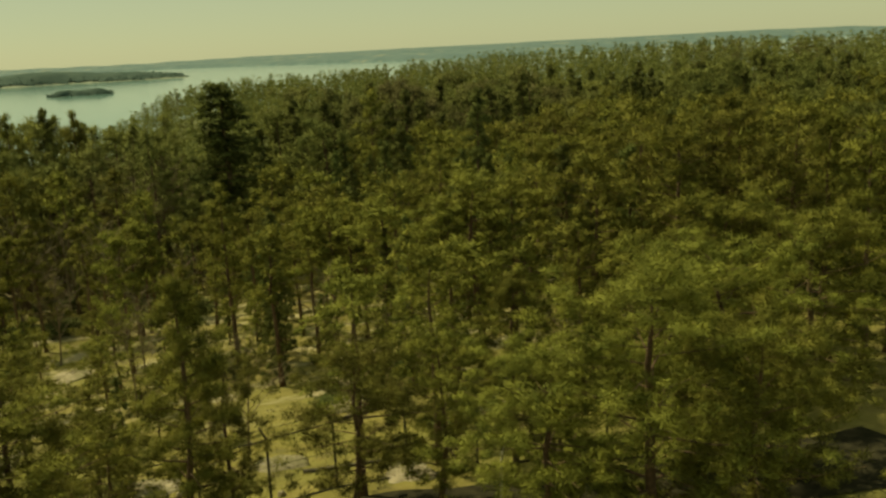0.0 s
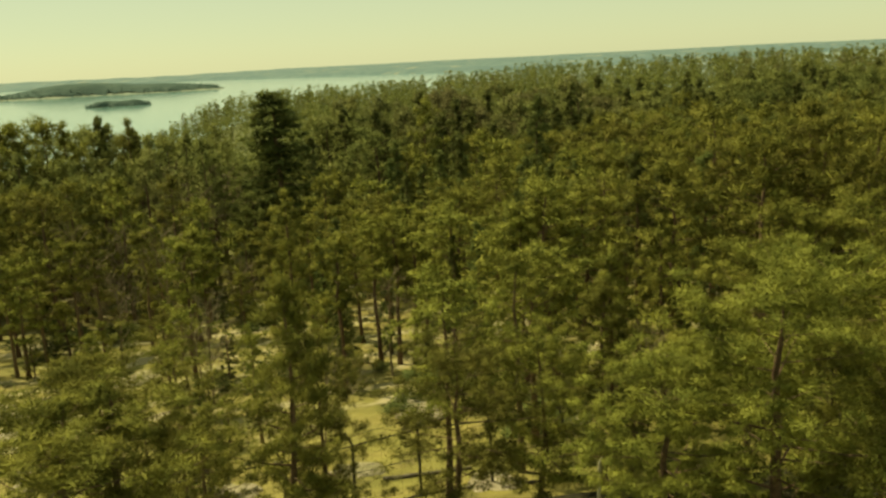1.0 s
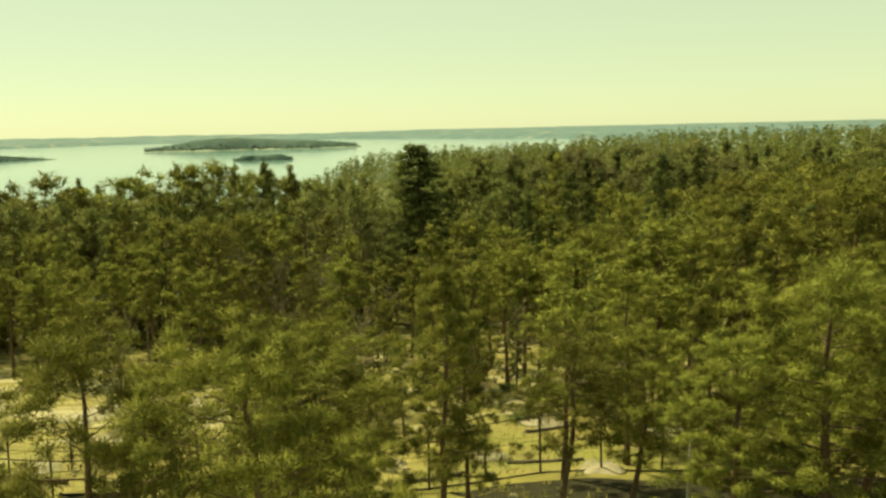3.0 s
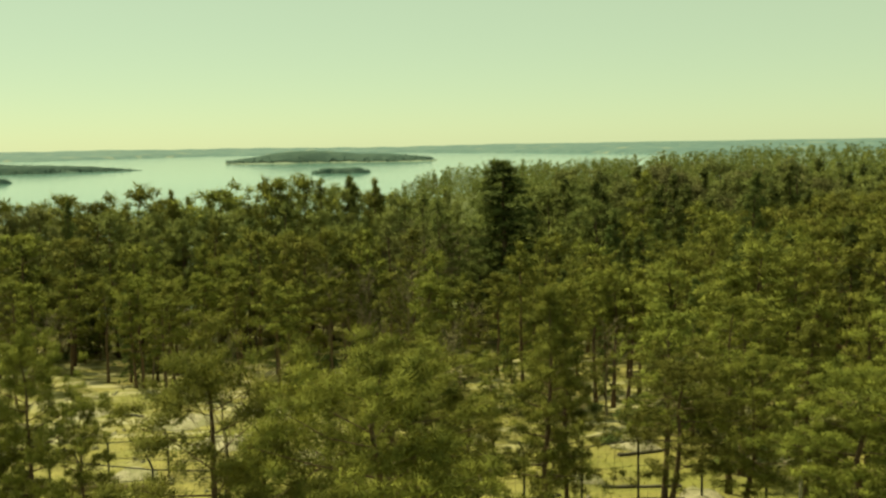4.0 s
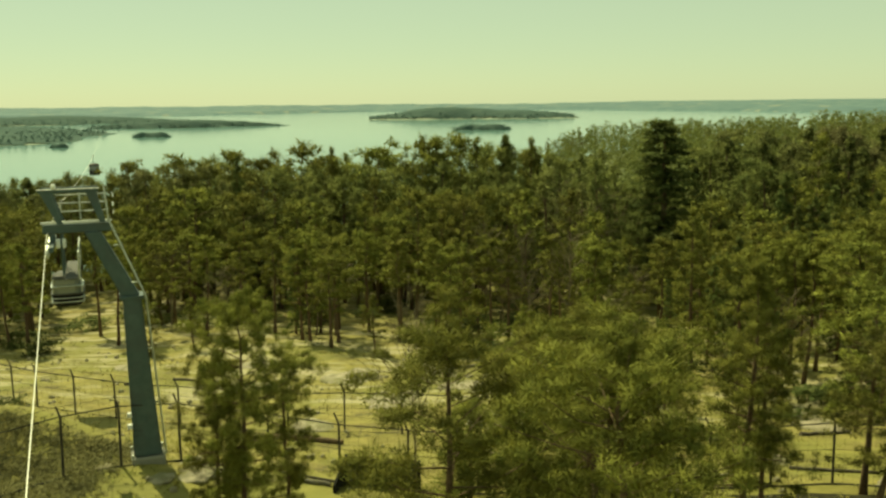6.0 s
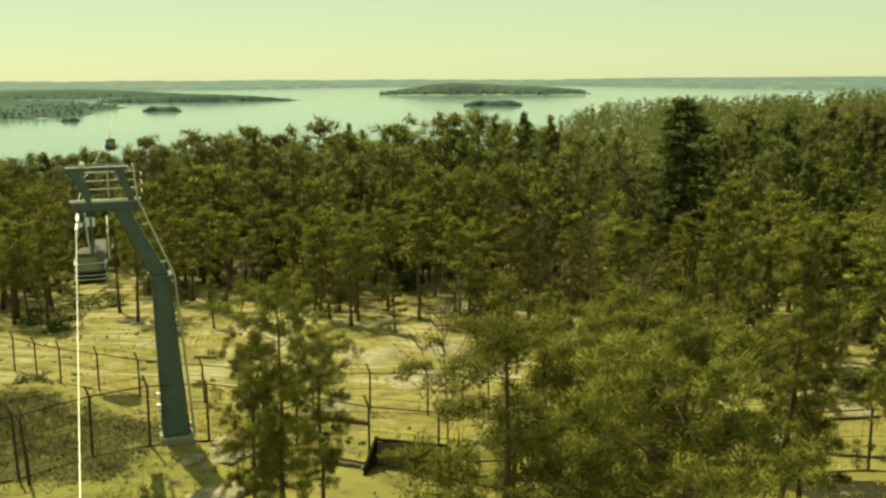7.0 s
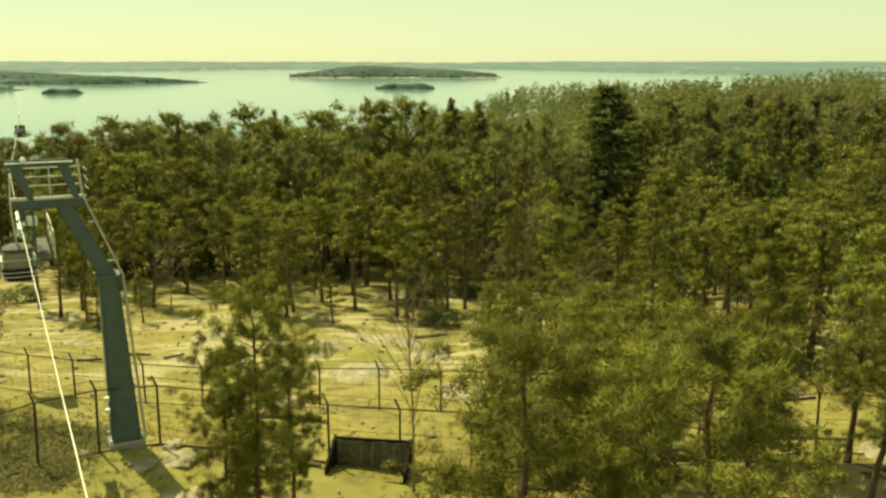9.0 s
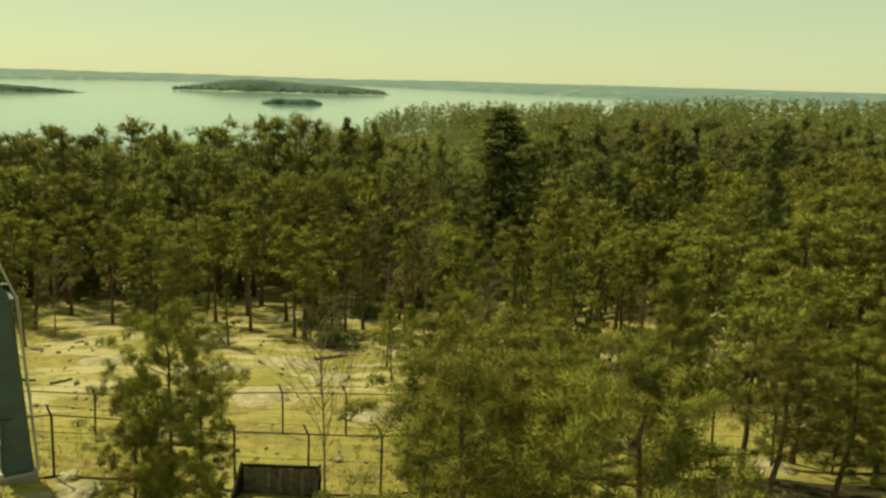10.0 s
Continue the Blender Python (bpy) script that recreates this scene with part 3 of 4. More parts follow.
far_n = 4600
fx, fy = rng.uniform(-200, 480, far_n * 3), rng.uniform(60, 470, far_n * 3)
fz = land(fx, fy)
keep = (fz > SEA + 1.0) & (np.hypot(fx, fy) > 122) & (fx > -0.62 * fy - 30) & (fx < 1.6 * fy + 40)
fx, fy = np.r_[fx[keep][:far_n], rng.uniform(-110, 30, 520)], np.r_[fy[keep][:far_n], rng.uniform(114, 165, 520)]
fz = land(fx, fy)
v, f, nrm = far_crowns(rng, fx, fy, fz, np.r_[rng.uniform(10.5, 13.6, len(fx) - 520), rng.uniform(10.5, 15.0, 520)], 10, 13, 0.95)
tagged(new("far_woods", mesh_from("far_woods", v, f, M_NEEDLE_HAZED, normals=nrm)), "dense pine forest on the far slope and ridge", "forest", kind="stuff")


# ---- islands and the far shore ----
def mound(name, cx, cy, rx, ry, height, turn, label, seed, trees, tree_h):
    """A low wooded island or headland."""
    rg = np.random.default_rng(seed)
    n = 40
    u = np.linspace(-1.15, 1.15, n)
    gx, gy = np.meshgrid(u, u)
    ang = np.arctan2(gy, gx)
    wob = 1 + 0.14 * np.sin(ang * 3 + seed) + 0.09 * np.sin(ang * 5 + seed * 2) + 0.05 * np.sin(ang * 9)
    rr = np.hypot(gx, gy) / wob
    z = SEA - 2 + (height + 2) * np.clip(1 - rr ** 2, -0.4, 1) ** 1.0 * (1 + 0.25 * np.sin(gx * 5 + seed))
    ct, st = math.cos(turn), math.sin(turn)
    wx, wy = cx + gx * rx * ct - gy * ry * st, cy + gx * rx * st + gy * ry * ct
    i = np.arange((n - 1) * (n - 1))
    a = (i // (n - 1)) * n + i % (n - 1)
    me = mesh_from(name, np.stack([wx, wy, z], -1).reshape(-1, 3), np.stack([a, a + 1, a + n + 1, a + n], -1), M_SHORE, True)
    ob = tagged(new(name, me), label, "island", kind="structure")
    px, py = rg.uniform(-1, 1, trees * 4), rg.uniform(-1, 1, trees * 4)
    pa = np.arctan2(py, px)
    pr = np.hypot(px, py) / (1 + 0.14 * np.sin(pa * 3 + seed) + 0.09 * np.sin(pa * 5 + seed * 2) + 0.05 * np.sin(pa * 9))
    ok = pr < 0.9
    px, py, pr = px[ok][:trees], py[ok][:trees], pr[ok][:trees]
    pz = SEA - 2 + (height + 2) * (1 - pr ** 2) * (1 + 0.25 * np.sin(px * 5 + seed))
    tx, ty = cx + px * rx * ct - py * ry * st, cy + px * rx * st + py * ry * ct
    inside = (rr.ravel()[a] < 0.92)
    top = z + tree_h * (0.78 + 0.16 * rg.uniform(-1, 1, z.shape)) * np.clip((0.95 - rr) / 0.4, 0, 1)
    roof = mesh_from("island_canopy", np.stack([wx, wy, top], -1).reshape(-1, 3), np.stack([a, a + 1, a + n + 1, a + n], -1)[inside], M_ISLE_HAZED, True)
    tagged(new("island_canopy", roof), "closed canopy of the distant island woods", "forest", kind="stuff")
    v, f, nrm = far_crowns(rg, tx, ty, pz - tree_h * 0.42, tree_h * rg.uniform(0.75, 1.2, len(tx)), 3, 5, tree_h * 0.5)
    tagged(new("island_woods", mesh_from("island_woods", v, f, M_ISLE_HAZED, normals=nrm)), "distant low-island woods with haze in their blue-green colour", "forest", kind="stuff")
    return ob


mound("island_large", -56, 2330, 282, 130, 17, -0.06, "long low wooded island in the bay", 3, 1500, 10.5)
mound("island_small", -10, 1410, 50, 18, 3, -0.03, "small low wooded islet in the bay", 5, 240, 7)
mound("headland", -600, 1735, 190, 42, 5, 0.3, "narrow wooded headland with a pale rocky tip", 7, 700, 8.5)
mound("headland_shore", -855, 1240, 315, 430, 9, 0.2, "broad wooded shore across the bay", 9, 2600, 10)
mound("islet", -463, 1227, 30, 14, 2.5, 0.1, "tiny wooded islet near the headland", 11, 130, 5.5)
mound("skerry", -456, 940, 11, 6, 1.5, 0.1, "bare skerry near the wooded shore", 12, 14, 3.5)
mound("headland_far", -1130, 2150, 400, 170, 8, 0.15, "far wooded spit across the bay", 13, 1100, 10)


def far_shore(x, y):
    rim = 4150 + 110 * np.sin(x * 0.0031) + 70 * np.sin(x * 0.0083 + 1) - 1500 * smooth(230, 1050, x) - 1100 * smooth(500, 1500, -x)
    up = smooth(0, 90, y - rim) * 11 + smooth(80, 900, y - rim) * 17
    return SEA - 3 + up * 1.2 + (1.6 * np.sin(x * 0.009 + y * 0.004) + 1.4 * np.sin(x * 0.031 + y * 0.011)) * smooth(0, 200, y - rim)


shore = new("far_shore", grid_mesh("far_shore", np.linspace(-3300, 3300, 240), np.linspace(2300, 4850, 64), far_shore, M_FARLAND_HAZED))
tagged(shore, "distant shore with woods and pale fields, tinted for haze", "shore", kind="structure")


# ---- the lift: tower, rope and cabins ----
ALONG = Vector((-0.45, 1.0, 0)).normalized()     # the rope's way, away from the camera
ACROSS = Vector((-ALONG.y, ALONG.x, 0))           # towards the arm's end
FOOT = Vector((-11.35, 32.3, 0))


def local(across, along, z):
    return FOOT + ACROSS * across + ALONG * along + Vector((0, 0, z))


LOCAL = Matrix.Translation(FOOT) @ Matrix(((ACROSS.x, ALONG.x, 0, 0), (ACROSS.y, ALONG.y, 0, 0), (0, 0, 1, 0), (0, 0, 0, 1)))
HEAD = LOCAL @ Matrix.Translation((0.42, 0, -0.32))  # the arm and all that it carries


def head_at(across, along, z):
    return HEAD @ Vector((across, along, z))


def plate(bm, a, b, wa, wb, thick):
    """A tapered box girder from a to b, wa and wb wide across the arm, thick along the rope."""
    rings = []
    for p, w in ((a, wa), (b, wb)):
        rings.append([bm.verts.new(Vector(p) + ACROSS * sx * w / 2 + ALONG * sy * thick / 2) for sx, sy in ((-1, -1), (1, -1), (1, 1), (-1, 1))])
    for k in range(4):
        bm.faces.new((rings[0][k], rings[0][(k + 1) % 4], rings[1][(k + 1) % 4], rings[1][k]))
    bm.faces.new(rings[0][::-1])
    bm.faces.new(rings[1])
    return bm


tower = base_empty("lift_tower", Matrix(), "blue-grey steel gallows tower of a cable lift", "lift tower")
bm = plate(bmesh.new(), local(0.0, 0, 0.25), local(0.25, 0, 7.3), 1.15, 0.72, 0.95)
bmesh.ops.bevel(bm, geom=bm.edges[:], offset=0.08, segments=2, affect="EDGES")
part("leg", bm, M_STEEL, tower)
bm = plate(bmesh.new(), local(0.25, 0, 7.25), local(1.62, 0, 10.14), 0.72, 0.62, 0.8)
bmesh.ops.bevel(bm, geom=bm.edges[:], offset=0.06, segments=2, affect="EDGES")
part("upper_leg", bm, M_STEEL, tower)
part("knee_flange", plate(bmesh.new(), local(0.24, 0, 7.2), local(0.26, 0, 7.32), 0.95, 0.95, 1.05), M_STEEL, tower)
part("arm", box(bmesh.new(), (0.45, -0.3, 10.42), (3.05, 0.3, 10.8), 0.04, HEAD),
     M_STEEL, tower, "pale-topped box arm")
part("arm_rail", box(bmesh.new(), (0.4, -0.4, 10.83), (3.1, -0.28, 10.91), 0.01, HEAD), M_GALV, tower, "galvanised edge rail")
for y0 in (-0.4, 1.15):
    for c0, c1 in ((0.75, 1.15), (2.35, 2.85)):
        bm = bmesh.new()
        plate(bm, head_at(c0, y0, 10.8), head_at(c1, y0, 12.1), 0.22, 0.38, 0.1)
        part("gantry_post", bm, M_STEEL, tower)
    part("gantry_beam", box(bmesh.new(), (0.85, y0 - 0.06, 12.06), (3.1, y0 + 0.06, 12.18), 0.02, HEAD), M_STEEL, tower)
part("gantry_cap", box(bmesh.new(), (0.8, -0.48, 12.19), (3.15, -0.34, 12.23), 0.0, HEAD), M_GALV, tower, "bright cap rail")
for z in (11.15, 11.5, 11.85):
    part("hand_rail", bar(bmesh.new(), head_at(0.5, 1.15, z), head_at(2.5, 1.15, z), 0.05, 0.05), M_GALV, tower)
    part("hand_rail", bar(bmesh.new(), head_at(0.3, -0.2, z - 0.05), head_at(0.3, 1.4, z - 0.05), 0.018, 0.018), M_GALV, tower)
for c in (0.9, 1.6):
    part("rail_post", bar(bmesh.new(), head_at(c, 1.15, 10.8), head_at(c, 1.15, 11.95), 0.05, 0.05), M_GALV, tower)
part("lamp", box(bmesh.new(), (2.42, -0.55, 12.23), (2.62, -0.35, 12.44), 0.06, HEAD), M_WHITE, tower, "small white lamp on the gantry")
# Ladder along the leg, with its hoops.
side_pts = [(-0.74, 0.35), (-0.3, 7.3), (0.95, 10.55), (1.05, 11.95)]
for s in (-0.2, 0.2):
    bm = bmesh.new()
    tube(bm, [local(c, -0.35 + s, z) for c, z in side_pts], 0.035, 6)
    ladder = part("ladder", bm, M_GALV, tower)
z = 0.7
while z < 11.7:
    c = float(np.interp(z, [0.35, 7.3, 10.55, 11.95], [-0.74, -0.3, 0.95, 1.05]))
    part("rung", bar(bmesh.new(), local(c, -0.55, z), local(c, -0.15, z), 0.03, 0.03), M_GALV, ladder)
    z += 0.42
for z, c in ((9.5, 0.54), (7.9, -0.07), (5.0, -0.45), (2.6, -0.6)):
    part("bracket", bar(bmesh.new(), local(c, -0.35, z), local(c + 0.3, -0.35, z), 0.06, 0.05), M_GALV, ladder)
for z in (1.6, 2.1):
    part("box", box(bmesh.new(), (0.58, -0.55, z), (0.76, -0.35, z + 0.2), 0.02, LOCAL), M_WHITE, tower, "small white junction box")
# Sheaves and their walkway at the arm's end.
beam = part("sheave_beam", box(bmesh.new(), (2.62, -2.0, 9.9), (2.78, 2.0, 10.08), 0.02, HEAD), M_STEEL, tower)
part("sheave_hanger", box(bmesh.new(), (2.6, -0.25, 10.05), (2.8, 0.25, 10.45), 0.02, HEAD), M_STEEL, beam)
for k in range(6):
    bm = bmesh.new()
    bmesh.ops.create_cone(bm, cap_ends=True, segments=20, radius1=0.24, radius2=0.24, depth=0.1)
    bmesh.ops.bevel(bm, geom=[e for e in bm.edges if e.calc_face_angle(0) > 1], offset=0.025, segments=2, affect="EDGES")
    m = HEAD @ Matrix.Translation((2.86, -1.8 + 0.72 * k, 9.85)) @ pose(0, 0, 0, 0, 90, 0)
    bmesh.ops.transform(bm, matrix=m, verts=bm.verts[:])
    part("sheave", bm, M_GALV, beam)
part("white_box", box(bmesh.new(), (2.2, -0.55, 9.85), (2.58, -0.15, 10.2), 0.03, HEAD), M_WHITE, tower, "white equipment box")
walkway = part("walkway", box(bmesh.new(), (1.85, -1.9, 8.78), (2.3, 2.6, 8.82), 0.01, HEAD), M_DARK, tower, "dark grating walkway")
for y0 in (-1.9, -0.4, 1.1, 2.55):
    part("walkway_post", bar(bmesh.new(), head_at(1.75, y0, 8.8), head_at(1.75, y0, 9.85), 0.05, 0.05), M_GALV, walkway)
    part("walkway_hanger", bar(bmesh.new(), head_at(2.35, y0 * 0.5, 8.8), head_at(2.35, y0 * 0.5, 10.4), 0.06, 0.06), M_STEEL, walkway)
for z in (9.3, 9.82):
    part("walkway_rail", bar(bmesh.new(), head_at(1.75, -1.9, z), head_at(1.75, 2.6, z), 0.04, 0.04), M_GALV, walkway)
foot = base_empty("tower_foundation", Matrix(), "stepped concrete foundation under the lift tower", "foundation")
bm = box(bmesh.new(), (-0.7, -0.62, -1.2), (0.7, 0.62, 0.27), 0.06, LOCAL)
plinth = part("plinth", bm, M_CONC, foot)
bm = box(bmesh.new(), (-1.15, -1.1, -1.7), (1.15, 1.1, -0.62), 0.08, LOCAL)
part("slab", bm, M_CONC, foot)
for sx in (-0.64, 0.64):
    for sy in (-0.56, 0.56):
        bm = bmesh.new()
        bmesh.ops.create_cone(bm, cap_ends=True, segments=6, radius1=0.06, radius2=0.06, depth=0.16)
        bmesh.ops.transform(bm, matrix=LOCAL @ Matrix.Translation((sx, sy, 0.36)), verts=bm.verts[:])
        part("bolt", bm, M_GALV, plinth)

ROPE_C = 3.3


def rope_at(along):
    """A point of the haul rope: it climbs from behind the viewer to the sheaves and sags on to the next tower."""
    if along > 0:
        u = along / 105
        return local(ROPE_C - 0.03 * max(0.0, along - 18), along, 10.2 - 1.2 * u - 3.0 * u * (1 - u))
    return local(ROPE_C + 0.019 * along, along, 10.2 + 0.071 * along)


bm = bmesh.new()
tube(bm, [rope_at(a) for a in np.linspace(-42, 130, 60)], 0.0135, 6)
rope = part("lift_rope", bm, M_ROPE)
tagged(rope, "bright steel haul rope over the tower's sheaves", "rope")


def cabin(along, hang, label, scale=1.0):
    """A small gondola: a bowl of a body, dark panes between posts, a roof, a hanger with its grip."""
    at = rope_at(along)
    root = base_empty("gondola_cabin", Matrix.Translation(at) @ Matrix.Rotation(math.atan2(ALONG.y, ALONG.x), 4, "Z") @ Matrix.Diagonal((scale, scale, scale, 1)), label, "gondola", "gondola cabins")
    base_z = -hang - 2.15

    def shell(name, levels, mat, lab="", inset=0.0):
        b = bmesh.new()
        rings = []
        for zz, half, r in levels:
            ring = []
            for k in range(20):
                a = 2 * math.pi * k / 20
                cx, cy = math.cos(a), math.sin(a)
                p = 0.55
                ring.append(b.verts.new((half * math.copysign(abs(cx) ** p, cx) * r, half * math.copysign(abs(cy) ** p, cy) * 0.95 * r, base_z + zz)))
            rings.append(ring)
        for q, w in zip(rings, rings[1:]):
            for k in range(20):
                b.faces.new((q[k], q[(k + 1) % 20], w[(k + 1) % 20], w[k]))
        b.faces.new(rings[0][::-1])
        b.faces.new(rings[-1])
        return part(name, b, mat, root, lab)

    shell("body", [(0, 0.7, 1), (0.12, 0.86, 1), (0.8, 0.95, 1)], M_BLACK, "dark lower shell")
    band = shell("window_band", [(0.8, 0.9, 1), (1.65, 0.84, 1)], M_GLASS, "dark glass all round")
    shell("roof", [(1.65, 0.9, 1), (1.85, 0.82, 1), (2.0, 0.5, 1), (2.06, 0.15, 1)], M_DARK, "rounded dark grey roof")
    for k in range(4):
        for s in (-1, 1):
            px, py = ((-0.82, -0.3, 0.3, 0.82)[k] * 0.98, s * 0.8)
            part("window_post", bar(bmesh.new(), (px, py, base_z + 0.8), (px * 0.95, py * 0.97, base_z + 1.68), 0.06, 0.06), M_GALV, band)
    part("bench_rail", box(bmesh.new(), (-0.97, -0.94, base_z + 0.74), (0.97, 0.94, base_z + 0.82), 0.03), M_DARK, root)
    for lift in (0.28, 0.52, 1.22):
        part("side_rail", box(bmesh.new(), (-0.96, -0.92, base_z + lift), (0.96, 0.92, base_z + lift + 0.05), 0.02), M_GALV, root, "pale horizontal rail round the cabin")
    b = bmesh.new()
    tube(b, [(0, 0, base_z + 2.0), (0, 0.12, base_z + 2.0 + hang * 0.5), (0, 0.05, -0.05)], 0.055, 8)
    arm = part("hanger", b, M_GALV, root)
    part("grip", box(bmesh.new(), (-0.4, -0.1, -0.1), (0.4, 0.1, 0.1), 0.03), M_DARK, arm)
    return root


cabin(18.2, 4.0, "small grey gondola cabin with dark windows on the rope")
cabin(86.0, 1.2, "distant dark gondola cabin hanging above the trees", 0.75)


# ---- fences ----
def fence(name, line, high, label, spacing=2.9, sill=0.055):
    root = base_empty(name, Matrix(), label, "fence")
    pts = []
    for (x0, y0), (x1, y1) in zip(line, line[1:]):
        n = max(1, round(math.hypot(x1 - x0, y1 - y0) / spacing))
        pts += [(x0 + (x1 - x0) * k / n, y0 + (y1 - y0) * k / n) for k in range(n)]
    pts.append(line[-1])
    rnd = random.Random(3)
    for x, y in pts:
        z = float(land(x, y))
        lx, ly = rnd.uniform(-0.08, 0.08), rnd.uniform(-0.08, 0.08)
        b = bmesh.new()
        tube(b, [(x, y, z - 0.4), (x + lx, y + ly, z + high - 0.45), (x + lx - 0.22, y + ly + 0.1, z + high)], [0.055, 0.05, 0.035], 6)
        part("post", b, M_WIRE, root)
    for lift, rad in ((high - 0.45, 0.03), (0.06, sill), (high * 0.5, 0.01), (high - 0.05, 0.01)):
        b = bmesh.new()
        off = 0.22 if lift > high - 0.2 else 0.0
        tube(b, [(x - off, y - 0.02, float(land(x, y)) + lift + rnd.uniform(-0.03, 0.03)) for x, y in pts], rad, 5)
        part("rail", b, M_WIRE, root)
    # Netting: slanted wires in both ways between the posts.
    b = bmesh.new()
    for (x0, y0), (x1, y1) in zip(pts, pts[1:]):
        z0, z1 = float(land(x0, y0)), float(land(x1, y1))
        for k in range(7):
            u = k / 7
            xx, yy, zz = x0 + (x1 - x0) * u, y0 + (y1 - y0) * u, z0 + (z1 - z0) * u
            bar(b, (xx, yy, zz), (xx, yy, zz + high - 0.45), 0.005, 0.005)
        for k in range(1, 6):
            h = (high - 0.45) * k / 6
            bar(b, (x0, y0, z0 + h), (x1, y1, z1 + h), 0.005, 0.005)
    part("netting", b, M_WIRE, root, "thin grey wire netting")
    return root


fence("wire_fence", [(-26, 24.0), (-18.6, 26.6), (-16.2, 28.2), (-14.2, 30.3), (-12.1, 31.2), (-10.1, 32.8), (-6.4, 33.6), (-2.9, 31.9), (3, 31.4), (10, 31.6), (17.6, 31.8), (34, 30.0)], 3.1,
      "tall wire fence with rusty posts and bent tops beside the tower")
fence("wire_fence", [(-42, 57), (-28.0, 49.0), (-23.6, 46.2), (-20.8, 45.2), (-18.2, 44.8), (-13.9, 43.4), (-4.3, 41.4), (2, 40.0), (9, 39.2)], 2.65,
      "second wire fence across the meadow with bent post tops", sill=0.018)

# ---- shelter, logs, stones ----
hut = base_empty("animal_pen", pose(-1.2, 30.9, float(land(-1.2, 30.9)) - 0.25, 0, 0, -10), "small open-topped dark pen with a weathered board wall", "pen")
for k in range(13):
    part("board", box(bmesh.new(), (-1.5 + k * 0.23, 0.72, 0.12 + 0.02 * (k % 3)), (-1.285 + k * 0.23, 0.78, 1.3 - 0.015 * (k * 7 % 4)), 0.008), M_BOARD, hut)
part("back_frame", box(bmesh.new(), (-1.62, 0.785, 0.0), (1.62, 0.86, 1.4), 0.01), M_BLACK, hut)
for s in (-1, 1):
    bm = bmesh.new()
    ring = [bm.verts.new((s * 1.6 + dx, y0, z0)) for dx in (-0.05, 0.05) for y0, z0 in ((-0.75, 0.0), (0.9, 0.0), (0.9, 1.45), (-0.75, 0.75))]
    bm.faces.new(ring[:4])
    bm.faces.new(ring[4:][::-1])
    for k in range(4):
        bm.faces.new((ring[k], ring[(k + 1) % 4], ring[4 + (k + 1) % 4], ring[4 + k]))
    part("side_wall", bm, M_BLACK, hut, "black tarred side wall")
# The floor is coloured black for the shadow that lies inside the pen.
part("floor", box(bmesh.new(), (-1.55, -0.75, 0.0), (1.55, 0.72, 0.08), 0.0), M_BLACK, hut)
part("front_sill", box(bmesh.new(), (-1.6, -0.82, 0.0), (1.6, -0.7, 0.3), 0.02), M_BLACK, hut)


def log(x0, y0, x1, y1, r, label, mat):
    b = bmesh.new()
    n = 6
    rnd = random.Random(int(x0 * 10 + y0))
    tube(b, [(x0 + (x1 - x0) * k / n, y0 + (y1 - y0) * k / n, float(land(x0 + (x1 - x0) * k / n, y0 + (y1 - y0) * k / n)) + r * 0.7 + rnd.uniform(-0.03, 0.03)) for k in range(n + 1)],
         [r * (1 - 0.05 * k) for k in range(n + 1)], 8)
    return tagged(part("log", b, mat), label, "log", "logs on the meadow")


log(-8.8, 40.4, -4.0, 39.0, 0.2, "long dark log lying along the fence", M_BARK)
log(-5.2, 32.2, -3.2, 31.4, 0.13, "short grey log by the shelter", M_BOARD)
for x0, y0, x1, y1, r in ((-21.0, 52.7, -19.6, 53.3, 0.12), (-18.5, 55.0, -16.9, 54.7, 0.12), (-15.7, 53.5, -14.6, 54.4, 0.1), (-11.3, 59.0, -9.4, 58.2, 0.12), (0.7, 59.5, 3.0, 60.6, 0.14),
                          (11.7, 33.0, 14.6, 33.7, 0.1), (16.9, 35.0, 20.4, 34.1, 0.11), (8.6, 31.0, 11.2, 31.2, 0.1), (19.8, 42.2, 22.7, 43.1, 0.12)):
    log(x0, y0, x1, y1, r, "weathered fallen log on dry grass", M_BOARD)


def boulder(x, y, sx, sy, sz, seed, label="flat granite outcrop with lichen in the grass"):
    b = bmesh.new()
    bmesh.ops.create_icosphere(b, subdivisions=3, radius=1.0)
    for v in b.verts:
        d = noise.noise(v.co * 1.6 + Vector((seed * 3.1, 0, 0))) * 0.5 + noise.noise(v.co * 4 + Vector((0, seed, 0))) * 0.16
        v.co *= 1 + d
        v.co = Vector((v.co.x * sx, v.co.y * sy, v.co.z * sz))
    ob = part("rock", b, M_ROCK)
    ob.data.shade_smooth()
    ob.matrix_basis = pose(x, y, float(land(x, y)) - sz * 0.25, 0, 0, seed * 47)
    return tagged(ob, label, "rock", "granite rocks")


rr = random.Random(8)
